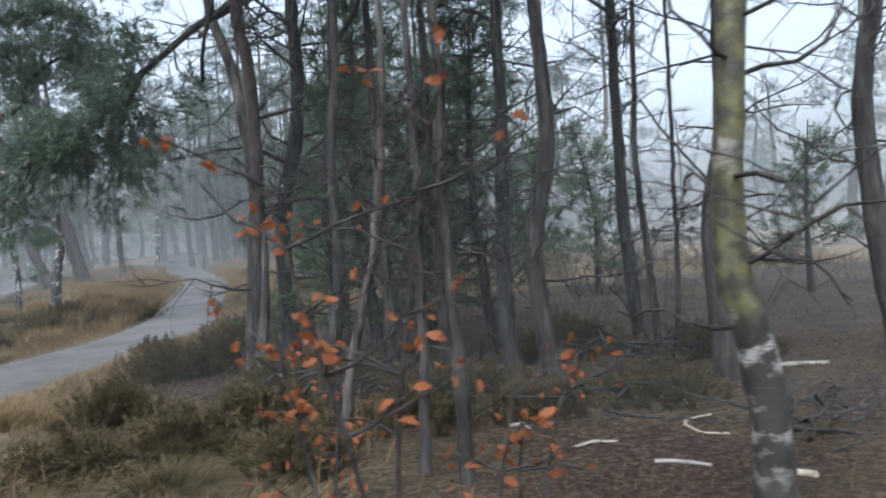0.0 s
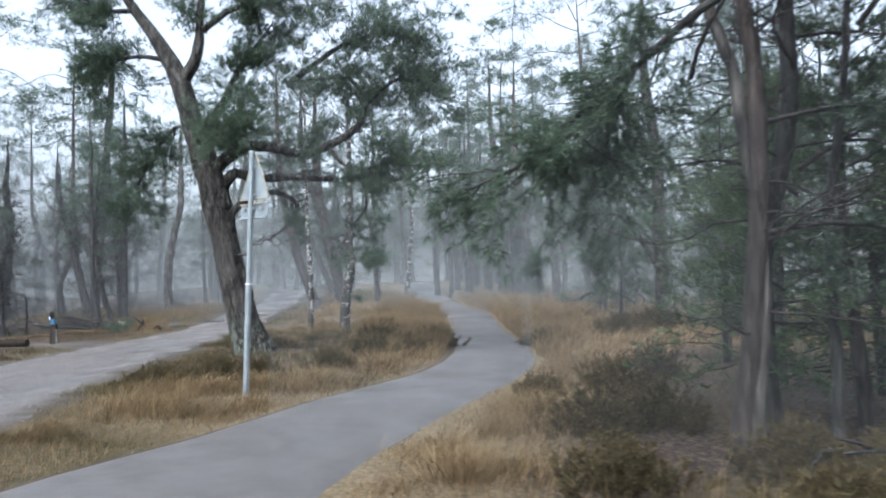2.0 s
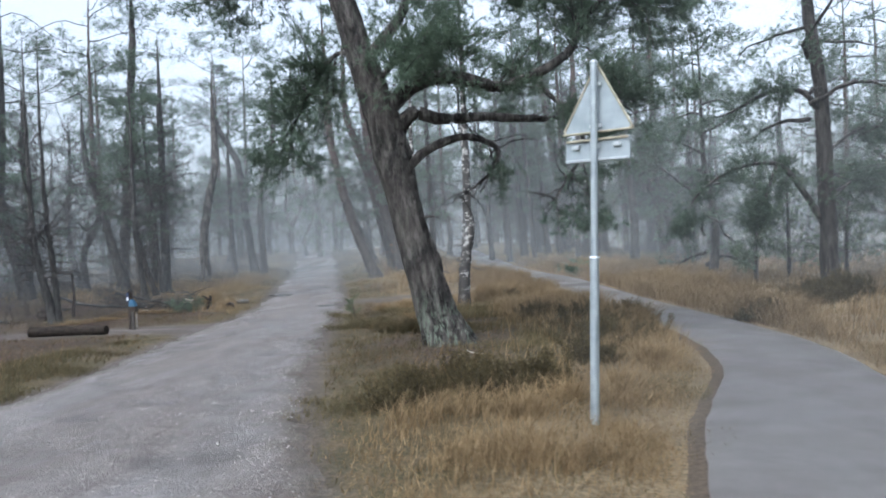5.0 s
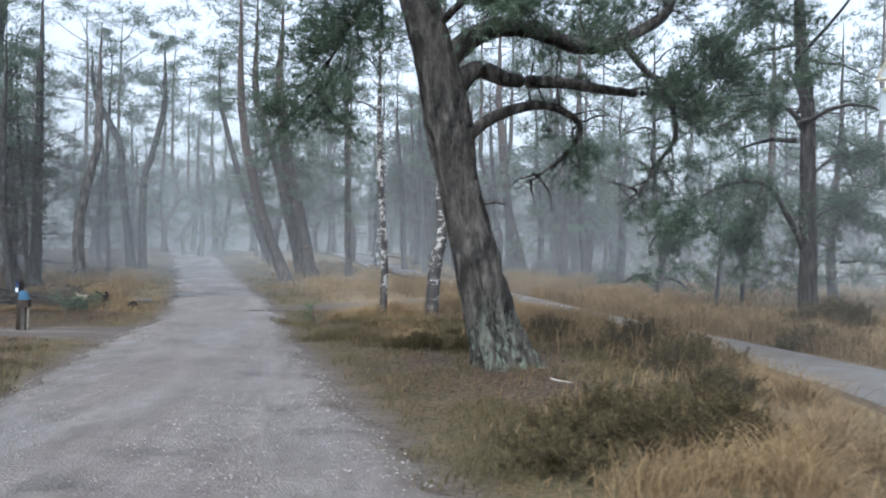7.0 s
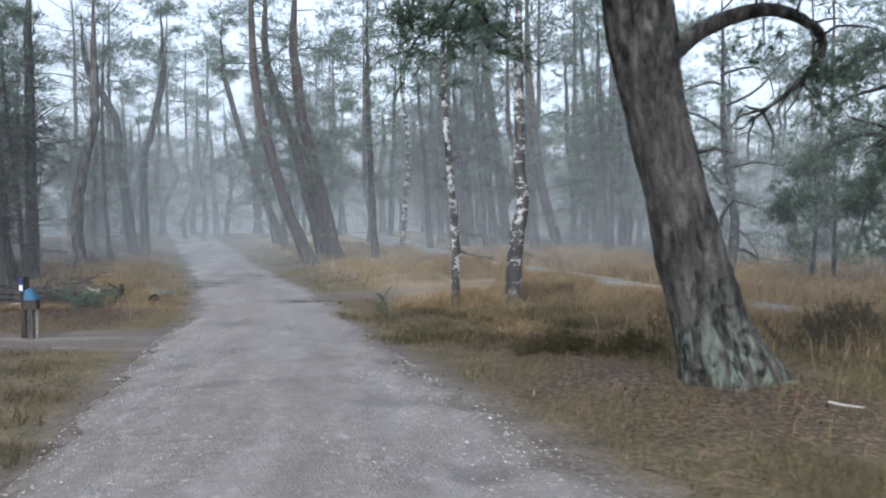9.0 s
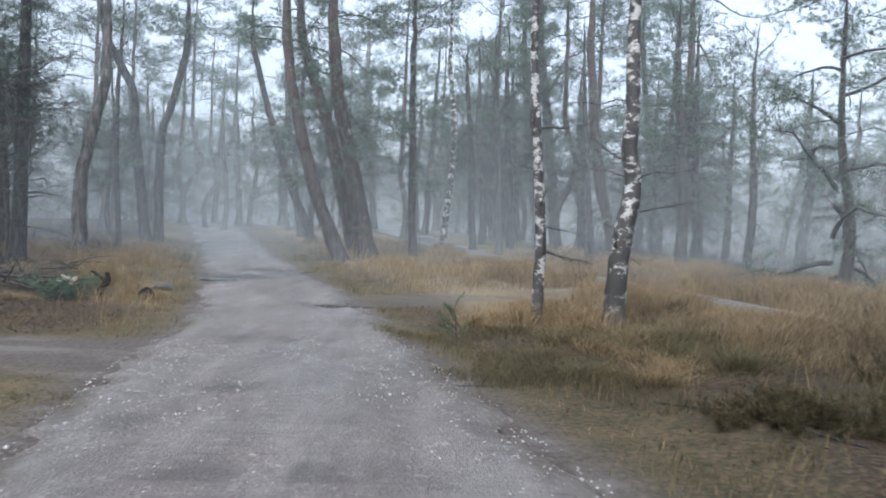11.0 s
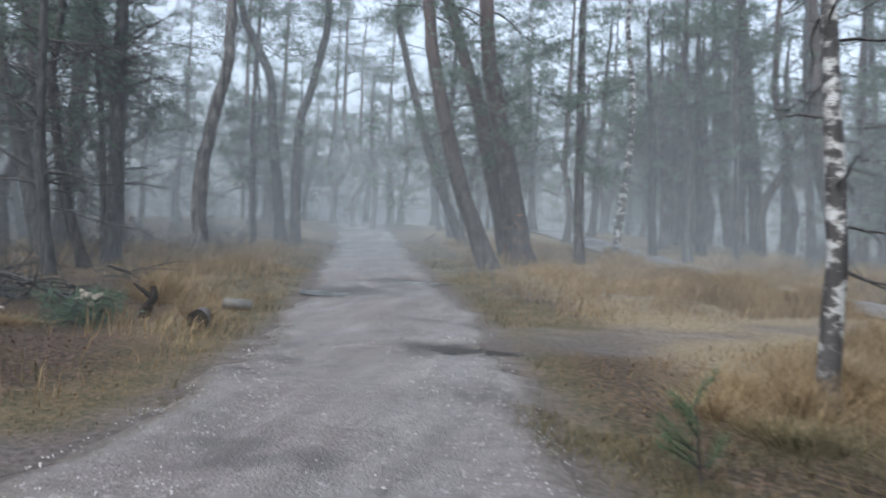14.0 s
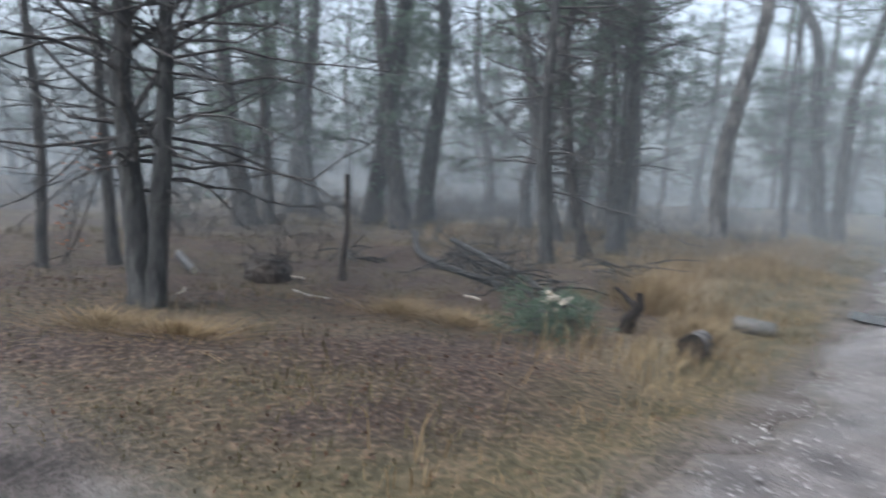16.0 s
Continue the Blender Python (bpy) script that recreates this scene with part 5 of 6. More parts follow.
def bank(name, gap, top, density, line):
    """A bank of fog that stands round a line at an even distance."""
    c = spline([(*p, 0) for p in line], 16)[:, :2]
    tan = unit(np.gradient(c, axis=0))
    side = np.stack([tan[:, 1], -tan[:, 0]], -1)
    first, last = (math.atan2(t[1], t[0]) for t in (tan[0], tan[-1]))
    cap = np.linspace(math.pi / 2, -math.pi / 2, 30)[1:-1]
    p = np.vstack([c - side * gap, c[-1] + gap * np.stack([np.cos(last + cap), np.sin(last + cap)], -1),
                   (c + side * gap)[::-1], c[0] + gap * np.stack([np.cos(first + math.pi + cap), np.sin(first + math.pi + cap)], -1)])
    n = len(p)
    v = np.vstack([np.c_[p, np.full(n, -0.6)], np.c_[p, np.full(n, top)]])
    f = np.array([(k, (k + 1) % n, (k + 1) % n + n, k + n) for k in range(n)])
    me = mesh_of(name, v, f, mist_material(name, density, top), True)
    open_heath = soft(v[:, 0], 11, 20) * (1 - soft(v[:, 1], 8, 18))
    me.attributes.new("thick", "FLOAT", "POINT").data.foreach_set("value", (1 - 0.15 * open_heath).astype(np.float32))
    tagged(new(name, me), "pale bank of fog hanging among the far trees", "fog", kind="structure")


BEND, CHORD = [(11.8, -7.9), (6.2, -5.6), (2.2, -2.8), (0, 0.8), (-0.6, 5.2), (-1.8, 9.4)], [(11.8, -7.9), (5, 0.7), (-1.8, 9.3)]
bank("backdrop_mist_1", 5, 12, 0.035, BEND)
bank("backdrop_mist_2", 8.5, 14, 0.06, BEND)
bank("backdrop_mist_3", 13, 16, 0.13, CHORD)
bank("backdrop_mist_4", 18, 17, 0.19, CHORD)
bank("backdrop_mist_5", 24, 18, 0.24, CHORD)
bank("backdrop_mist_6", 32, 20, 0.32, CHORD)
bank("backdrop_mist_7", 47, 18, 0.75, CHORD)


# ---- things by the paths ----
def on_land(x, y, up=0.0):
    return float(land(x, y)) + up


def rod(r, length, sides=16, bevel=0.0):
    bm = bmesh.new()
    bmesh.ops.create_cone(bm, cap_ends=True, segments=sides, radius1=r, radius2=r, depth=length, matrix=Matrix.Translation((0, 0, length / 2)))
    if bevel:
        bmesh.ops.bevel(bm, geom=[e for e in bm.edges if abs(e.verts[0].co.z - e.verts[1].co.z) < 1e-6], offset=bevel, segments=2, affect="EDGES")
    return bm


def slab(sx, sy, sz, bevel=0.003, m=Matrix()):
    bm = bmesh.new()
    bmesh.ops.create_cube(bm, size=1, matrix=m @ Matrix.Diagonal((sx, sy, sz, 1)))
    bmesh.ops.bevel(bm, geom=bm.edges[:], offset=bevel, segments=2, affect="EDGES")
    return bm


def warning_sign():
    """A triangular sign with a plate under it, seen from behind, on a steel pole."""
    sign = thing("road_sign", (4.83, 1.52, on_land(4.83, 1.52)), "back of a grey triangular road sign on a steel pole", "road sign")
    sign.rotation_euler = (radians(-1.5), radians(1.5), radians(-32))
    part("pole_foot", bm_mesh("pole_foot", rod(0.038, 1.42, 20), GALVANISED, True), sign, "thicker lower steel tube")
    upper = part("pole", bm_mesh("pole", rod(0.03, 1.66, 20), GALVANISED, True), sign, "galvanised steel pole")
    upper.location.z = 1.4
    part("pole_cap", bm_mesh("pole_cap", rod(0.033, 0.03, 20, 0.008), CLAMP, True), upper).location.z = 1.65
    ring = part("collar", bm_mesh("collar", rod(0.042, 0.02, 20, 0.004), WHITE_PAINT, True), sign, "white band round the pole")
    ring.location.z = 1.405
    bm = bmesh.new()
    corners = []
    for cx, cz, turn in ((-0.29, 0.03, 210), (0.29, 0.03, 330), (0.0, 0.52, 90)):
        for d in (-50, -25, 0, 25, 50):
            a = radians(turn + d)
            corners.append((cx + 0.03 * math.cos(a), 0, cz + 0.03 * math.sin(a)))
    vs = [bm.verts.new(c) for c in corners]
    f = bm.faces.new(vs)
    inner = bmesh.ops.extrude_face_region(bm, geom=[f])
    bmesh.ops.translate(bm, vec=(0, 0.004, 0), verts=[v for v in inner["geom"] if isinstance(v, bmesh.types.BMVert)])
    bmesh.ops.recalc_face_normals(bm, faces=bm.faces)
    board = part("triangle", bm_mesh("triangle", bm, SIGN_BACK), sign, "plain grey aluminium back")
    board.location = (0, 0.05, 2.48)
    line = spline([c for c in corners] + [corners[0]], 3)
    part("rim", mesh_of("rim", *tube(line, np.full(len(line), 0.011), 6), SIGN_EDGE, True), board, "mossy folded rim")
    for z in (0.05, 0.4):
        c = part("clamp", bm_mesh("clamp", slab(0.12 if z < 0.1 else 0.1, 0.02, 0.03, 0.004), CLAMP), board)
        c.location = (0, -0.022, z)
    plate = part("plate", bm_mesh("plate", slab(0.62, 0.006, 0.2, 0.002), SIGN_BACK), sign, "rectangular plate under the triangle")
    plate.location = (0, 0.05, 2.33)
    for z in (0.085, -0.085):
        rail = part("rail", bm_mesh("rail", slab(0.6, 0.022, 0.022, 0.004), SIGN_EDGE if z > 0 else CLAMP), plate)
        rail.location = (0, -0.012, z)
    for x in (-0.2, 0.0, 0.2):
        c = part("bracket", bm_mesh("bracket", slab(0.07, 0.03, 0.035, 0.005), CLAMP), plate)
        c.location = (x, -0.02, 0.03)


warning_sign()


def trail_posts():
    x, y = -4.95, 9.6
    post = thing("marker_post", (x, y, on_land(x, y) - 0.1), "dark wooden trail marker post with white arrow tile", "post")
    post.rotation_euler = (0, 0, radians(-25))
    part("shaft", bm_mesh("shaft", slab(0.085, 0.085, 0.92, 0.01, Matrix.Translation((0, 0, 0.46))), DARK_WOOD), post)
    tile = part("tile", bm_mesh("tile", slab(0.085, 0.012, 0.2, 0.003), NAVY_PAINT), post, "navy plastic tile")
    tile.location = (0, -0.05, 0.8)
    m = part("white_mark", bm_mesh("white_mark", slab(0.062, 0.008, 0.07, 0.002), WHITE_PAINT), tile, "white square mark")
    m.location = (0, -0.006, -0.035)
    x, y = -4.83, 9.5
    box = thing("wooden_stake", (x, y, on_land(x, y) - 0.08), "pale wooden stake with a blue cap and brown board", "post")
    part("stake", bm_mesh("stake", slab(0.075, 0.045, 0.5, 0.008, Matrix.Translation((0, 0, 0.25))), BARK_FLAKY), box, "pale bare wood stake")
    part("leg", bm_mesh("leg", slab(0.03, 0.03, 0.52, 0.006, Matrix.Translation((0.075, 0.02, 0.26))), GREY_WOOD), box)
    part("board", bm_mesh("board", slab(0.17, 0.1, 0.12, 0.008, Matrix.Translation((0.02, 0, 0.53))), DARK_WOOD), box, "brown wooden board")
    bm = bmesh.new()
    bmesh.ops.create_cube(bm, size=1, matrix=Matrix.Translation((0.02, 0, 0.66)) @ Matrix.Diagonal((0.18, 0.14, 0.16, 1)))
    for v in bm.verts:
        if v.co.z > 0.7:
            v.co.x = 0.02 + (v.co.x - 0.02) * 0.45 - 0.03
            v.co.y *= 0.6
    bmesh.ops.bevel(bm, geom=bm.edges[:], offset=0.02, segments=3, affect="EDGES")
    part("cap", bm_mesh("cap", bm, BLUE_PAINT, True), box, "rounded bright blue cap")


trail_posts()


def log(name, a, b, r, material, label, end=None, bend=0.0, seed=0, group=""):
    """A trunk or branch lying on the ground from a to b, with cut ends."""
    g = np.random.default_rng(seed)
    a, b = np.array(a, float), np.array(b, float)
    p = [a, (a + b) / 2 + g.normal(0, 1, 3) * (bend, bend, 0.2 * bend), b]
    p = [q + (0, 0, on_land(q[0], q[1]) + r * 0.75 - q[2] * 0) for q in p]
    line = spline(p, 8) - p[0]
    ob = thing(name, tuple(p[0]), label, "log" if r > 0.04 else "stick", group)
    v, f = tube(line, np.linspace(r, r * 0.8, len(line)), 14 if r > 0.03 else 7, 0.05, seed)
    part("stem", mesh_of("stem", v, f, material, True), ob)
    n = 14 if r > 0.03 else 7
    for q, k in ((v[:n], "cut_end"), (v[-n:], "cut_end")):
        c = q.mean(0)
        out = c + unit(c - line[len(line) // 2]) * 0.004
        part(k, mesh_of(k, np.vstack([q + (out - c), [out]]), np.array([(m, (m + 1) % n, n) for m in range(n)]), end or material), ob)
    return ob


log("fallen_log", (-6.6, 8.6, 0), (-4.97, 8.78, 0), 0.12, WET_WOOD, "dark rotten log lying beside the track", WET_WOOD, 0.03, 1)
log("short_log", (-4.97, 14.2, 0), (-5.16, 14.62, 0), 0.11, BARK_FLAKY, "short grey log with a black cut end", WET_WOOD, 0.01, 2)
log("short_log", (-5.5, 15.68, 0), (-5.18, 15.8, 0), 0.085, DAMP_WOOD, "short damp grey log lying in dead grass", DAMP_WOOD, 0.01, 3)
log("birch_log", (-11.6, 12.5, 0), (-10.4, 12.3, 0), 0.06, BARK_BIRCH, "thin white birch log on the litter", FRESH_WOOD, 0.03, 4)
log("fallen_log", (-12.6, 17.0, 0.1), (-8.2, 15.2, 0), 0.05, BARK_OAK, "long dark fallen stem across the litter", GREY_WOOD, 0.25, 5)
log("fallen_log", (-9.2, 15.2, 0.45), (-6.3, 14.1, 0.02), 0.038, BARK_OAK, "dark crooked fallen branch propped on brushwood", BARK_OAK, 0.22, 6)
for k, (a, b, r, m) in enumerate((
        ((12.75, -3.4), (13.0, -3.46), 0.012, PALE_WOOD), ((13.52, -3.2), (13.75, -3.05), 0.02, FRESH_WOOD), ((13.5, -3.25), (13.68, -3.5), 0.018, FRESH_WOOD),
        ((13.1, -3.86), (13.36, -4.0), 0.013, PALE_WOOD), ((13.66, -4.15), (13.8, -4.25), 0.05, FRESH_WOOD), ((14.7, -1.8), (15.15, -2.05), 0.045, PALE_WOOD),
        ((13.02, -2.2), (13.12, -2.24), 0.03, FRESH_WOOD), ((12.4, -2.95), (12.52, -3.05), 0.03, PALE_WOOD), ((10.8, -2.4), (11.1, -2.5), 0.03, PALE_WOOD), ((10.6, -2.2), (10.9, -2.05), 0.025, PALE_WOOD),
        ((14.1, -3.9), (15.2, -3.5), 0.02, BARK_OAK), ((1.2, 8.35), (2.0, 7.05), 0.018, BARK_OAK), ((1.4, 7.9), (1.65, 8.25), 0.03, BARK_OAK), ((-1.3, 19.8), (0.7, 19.4), 0.025, PALE_WOOD), ((0.5, 19.3), (0.9, 19.7), 0.022, PALE_WOOD),
        ((3.5, 4.3), (3.6, 4.1), 0.02, BARK_RED), ((3.2, 4.9), (3.42, 4.86), 0.012, PALE_WOOD), ((3.9, 3.7), (4.7, 3.4), 0.005, PALE_WOOD), ((-0.4, 3.0), (0.5, 2.75), 0.006, BARK_TWIG), ((0.5, 3.1), (1.3, 3.3), 0.007, BARK_TWIG),
        ((-2.2, 8.6), (-1.75, 8.95), 0.008, BARK_TWIG), ((-0.6, 8.6), (0.0, 8.75), 0.005, BARK_TWIG), ((-0.2, 4.7), (0.6, 4.85), 0.006, BARK_TWIG), ((-8.9, 11.7), (-8.5, 11.5), 0.022, FRESH_WOOD),
        ((-9.9, 13.3), (-9.75, 13.4), 0.035, FRESH_WOOD), ((-9.0, 12.9), (-8.3, 12.95), 0.012, PALE_WOOD), ((-7.8, 14.3), (-7.5, 14.25), 0.03, FRESH_WOOD))):
    log("stick", (*a, 0), (*b, 0), r * (0.5 if r > 0.015 else 1), m, {id(PALE_WOOD): "bleached broken stick lying on the ground", id(FRESH_WOOD): "pale freshly broken wood piece on the litter"}.get(id(m), "dark fallen twig lying on the ground"), None, 0.03, 20 + k, "fallen sticks")


def cut_stump():
    """Freshly sawn pale wood lying on a heap of green brush, with a dark snag behind it."""
    x, y = -5.95, 13.75
    ob = thing("cut_stump", (x, y, on_land(x, y)), "low stump with pale splintered cut top", "stump")
    g = np.random.default_rng(81)
    line = spline([(0, 0, -0.1), (0.01, 0, 0.12), (0.03, 0, 0.24)], 6)
    part("body", mesh_of("body", *tube(line, np.linspace(0.2, 0.15, len(line)), 16, 0.07, 3), BARK_OAK, True), ob)
    for k in range(9):
        bm = slab(0.1 * g.uniform(0.5, 1.2), 0.06, 0.035, 0.008)
        c = part("splinter", bm_mesh("splinter", bm, FRESH_WOOD), ob, "pale splintered wood")
        c.location = (g.normal(0, 0.08), g.normal(0, 0.06), 0.24 + 0.012 * k)
        c.rotation_euler = (g.normal(0, 0.3), g.normal(0, 0.3), g.uniform(0, 6))
    x, y = -5.85, 14.5
    ob = thing("snag", (x, y, on_land(x, y)), "small dark forked snag standing in dead grass", "dead wood")
    line = spline([(0, 0, -0.08), (0.05, 0, 0.12), (0.12, 0.02, 0.24), (0.1, 0.04, 0.36)], 6)
    part("stem", mesh_of("stem", *tube(line, np.linspace(0.07, 0.03, len(line)), 12, 0.1, 5), WET_WOOD, True), ob)
    line = spline([(0.1, 0.02, 0.22), (-0.04, 0.02, 0.32), (-0.14, 0, 0.38)], 5)
    part("stub", mesh_of("stub", *tube(line, np.linspace(0.035, 0.015, len(line)), 8, 0.1, 6), WET_WOOD, True), ob)


cut_stump()


def root_ball(x, y, size, seed):
    g = np.random.default_rng(seed)
    ob = thing("root_ball", (x, y, on_land(x, y)), "dark upturned root ball clotted with soil", "stump")
    bm = bmesh.new()
    bmesh.ops.create_icosphere(bm, subdivisions=4, radius=size)
    for v in bm.verts:
        n = noise.noise(v.co * 4.5) * 0.35 + noise.noise(v.co * 13) * 0.2
        v.co *= 1 + n
        v.co.z = max(v.co.z * 0.85 + size * 0.5, -0.08)
    part("clod", bm_mesh("clod", bm, DARK_WOOD), ob, "clod of dark soil")
    for _ in range(14):
        a = g.uniform(0, 6.3)
        tw = twig_line((0, 0, size * 0.6), (math.cos(a), math.sin(a), g.uniform(0, 1.2)), size * g.uniform(1.2, 1.9), g, 0.5, 0.05, 6)
        part("root", mesh_of("root", *tube(tw, np.linspace(0.025, 0.005, 7), 5), DARK_WOOD, True), ob)


root_ball(-9.7, 12.9, 0.24, 91)


def bush(x, y, wide, tall, seed, material=None, label="low dark heather bush growing beside the path", name="heather_bush", twigs=150, leaf=0.03, spread=0.55):
    """A bush of many thin upright sprigs set with short leaves."""
    g = np.random.default_rng(seed)
    ob = thing(name, (x, y, on_land(x, y)), label, "bush", "heather bushes")
    wood, at, way = [], [], []
    for k in range(twigs):
        rr, a = wide * min(abs(g.normal(0, 0.55)), 1.25), g.uniform(0, 6.3)
        p = np.array((rr * math.cos(a), rr * math.sin(a) * 0.8, -0.04))
        d = np.array((p[0] * spread / wide, p[1] * spread / wide, 1)) + g.normal(0, 0.2, 3)
        long = tall * g.uniform(0.45, 1.25) * (1 - 0.4 * min(rr / wide, 1) ** 2)
        tw = twig_line(p, d, long, g, 0.22, 0.0, 5)
        wood.append(tube(tw, np.linspace(0.005, 0.002, 6), 3))
        for p0, p1 in zip(tw[1:-1], tw[2:]):
            for _ in range(4):
                at.append(p1 + g.normal(0, 0.018, 3) + (p1 - p0) * g.uniform(-1, 0.5))
                way.append(p1 - p0)
    tagged(part("sprig_mass", mesh_of("sprig_mass", *join(wood), BARK_TWIG), ob), kind="stuff")
    tagged(part("leaf_mass", mesh_of("leaf_mass", *tufts(at, way, g, 8, leaf * 1.6, leaf * 0.3, 0.7), material or HEATHER), ob), kind="stuff")


for k, (x, y, w, t) in enumerate(((3.0, 2.6, 0.4, 0.32), (3.75, 2.75, 0.5, 0.4), (4.25, 3.1, 0.4, 0.36), (3.4, 3.3, 0.4, 0.33), (4.7, 7.3, 0.6, 0.45), (5.5, 8.6, 0.5, 0.4), (4.75, 4.4, 0.4, 0.3), (4.95, 5.9, 0.5, 0.35), (2.85, 2.15, 0.3, 0.25),
                                  (5.4, 6.9, 0.45, 0.35), (9.3, 2.4, 0.4, 0.4), (9.8, 3.3, 0.45, 0.45), (9.1, -0.1, 0.4, 0.4), (8.4, 1.8, 0.3, 0.28), (10.6, -2.2, 0.45, 0.3), (11.2, -1.5, 0.5, 0.35), (11.0, -3.4, 0.4, 0.25), (12.2, -1.9, 0.5, 0.3), (10.5, -1.2, 0.4, 0.35), (12.7, -2.6, 0.45, 0.25), (13.6, -2.4, 0.5, 0.25), (11.7, -2.7, 0.4, 0.22), (14.6, -0.9, 0.6, 0.3), (13.3, -0.5, 0.6, 0.35), (10.2, -3.0, 0.4, 0.3), (7.9, 8.9, 0.5, 0.35), (9.4, 11.6, 0.7, 0.45),
                                  (9.3, -1.75, 0.4, 0.3), (9.6, 0.4, 0.45, 0.42), (9.7, -3.3, 0.45, 0.3), (2.45, 7.3, 0.35, 0.25), (2.9, 13.7, 0.4, 0.3), (1.8, 7.6, 0.4, 0.2), (10.3, 12.6, 0.8, 0.5), (3.9, 9.4, 0.5, 0.35))):
    bush(x, y, w, t, 900 + k, twigs=int(160 * (w / 0.5) ** 1.4))


def sapling(x, y, tall, seed, leaves):
    """A thin young oak that keeps its dead orange-brown leaves."""
    g = np.random.default_rng(seed)
    ob = thing("oak_sapling", (x, y, on_land(x, y)), "thin oak sapling with withered orange-brown leaves", "sapling", "oak saplings in the thicket")
    line = twig_line((0, 0, -0.05), (g.normal(0, 0.08), g.normal(0, 0.08), 1), tall, g, 0.08, 0, 9)
    part("stem", mesh_of("stem", *tube(line, np.linspace(0.014, 0.004, len(line)), 6), BARK_TWIG, True), ob)
    at = []
    for k in range(14):
        s = int(g.integers(1, len(line)))
        a = g.uniform(0, 6.3)
        tw = twig_line(line[s], (math.cos(a), math.sin(a), 0.35), tall * g.uniform(0.12, 0.3), g, 0.3, 0, 5)
        part("branch", mesh_of("branch", *tube(tw, np.linspace(0.006, 0.002, 6), 4), BARK_TWIG, True), ob)
        at += [tw[q] for q in range(2, 6)]
    bm = bmesh.new()
    outline = [(0, -0.035), (0.012, -0.02), (0.02, -0.006), (0.014, 0.0), (0.024, 0.016), (0.014, 0.024), (0.01, 0.04), (0, 0.046)]
    full = outline + [(-x, y) for x, y in outline[-2:0:-1]]
    vs = [bm.verts.new((u, v, 0.012 * math.cos(u * 90) + 2.5 * v * v)) for u, v in full]
    bm.faces.new(vs)
    bmesh.ops.triangulate(bm, faces=bm.faces[:])
    me = bm_mesh("leaf", bm, OAK_LEAF)
    for k in range(leaves):
        p = at[int(g.integers(len(at)))] + g.normal(0, 0.03, 3)
        o = part("leaf", me, ob)
        o.matrix_basis = Matrix.Translation(p) @ Euler((g.uniform(0, 6), g.uniform(0, 6), g.uniform(0, 6))).to_matrix().to_4x4() @ Matrix.Scale(g.uniform(0.42, 0.8), 4)


for k, (x, y, t, n) in enumerate(((11.62, -5.8, 1.2, 50), (11.8, -5.85, 1.6, 60), (11.94, -5.75, 1.0, 45), (11.7, -5.55, 1.75, 55), (12.05, -5.6, 0.8, 35), (12.35, -4.5, 0.9, 35), (11.4, -4.6, 0.8, 35), (11.2, -2.9, 0.6, 25), (-10.9, 11.0, 1.5, 45), (-3.2, 24.3, 1.3, 50))):
    sapling(x, y, t, 960 + k, n)


def ground_brush(x, y, wide, seed, green):
    """A heap of cut branches."""
    g = np.random.default_rng(seed)
    ob = thing("brush_heap", (x, y, on_land(x, y)), "low heap of cut pine branches with green needles" if green else "low heap of dark dead branches", "brushwood", "brush heaps")
    at, way = [], []
    for k in range(16):
        a, rr = g.uniform(0, 6.3), wide * g.uniform(0, 0.7)
        tw = twig_line((rr * math.cos(a), rr * math.sin(a), g.uniform(0.02, 0.25)), (*g.normal(0, 1, 2), g.uniform(-0.05, 0.3)), wide * g.uniform(0.5, 1.1), g, 0.3, 0.03, 6)
        tw[:, 2] = np.maximum(tw[:, 2], 0.01)
        part("branch", mesh_of("branch", *tube(tw, np.linspace(0.015, 0.004, 7), 5), BARK_OAK, True), ob)
        for p0, p1 in zip(tw[1:-1], tw[2:]):
            for _ in range(7):
                at.append(p1 + g.normal(0, 0.06, 3))
                way.append(p1 - p0)
    if green:
        tagged(part("needles", mesh_of("needles", *tufts(at, way, g, 6, 0.09, 0.01, 0.8), NEEDLES), ob), kind="stuff")


for k, (x, y, w, green) in enumerate(((-5.95, 13.75, 0.6, True), (-7.2, 14.9, 1.0, False), (-7.9, 15.2, 1.0, False), (-8.8, 15.4, 0.9, False), (-7.4, 16.4, 0.9, False), (-9.8, 16.2, 1.0, False), (14.3, -3.6, 0.8, False), (12.6, -2.6, 0.9, False), (10.9, -1.9, 0.9, False), (13.6, -1.6, 0.9, False), (11.9, -1.4, 0.8, False), (-10.8, 14.6, 0.9, False))):
    ground_brush(x, y, w, 1000 + k, green)


def tussock(x, y, wide, tall, seed, material=None):
    """One clump of long arching dead grass."""
    g = np.random.default_rng(seed)
    n = int(520 * (wide / 0.35))
    rr, a = wide * 0.5 * np.abs(g.normal(0, 0.85, n)), g.uniform(0, 6.3, n)
    px, py = x + rr * np.cos(a), y + rr * np.sin(a)
    v, f = blades(px, py, tall * g.uniform(0.25, 1.1, n), g, 1.3, 0.0032)
    k = np.repeat(np.stack([px - x, py - y], -1), 5, 0) * np.tile([0, 0, 0.5, 0.5, 1.3], n)[:, None]
    v[:, :2] += k
    z = on_land(x, y)
    ob = new("grass_tussock", mesh_of("grass_tussock", v - (x, y, z), f, material or DRY_GRASS))
    ob.location = (x, y, z)
    return tagged(ob, "arching clump of long straw-coloured dead grass", "grass clump", "grass tussocks")


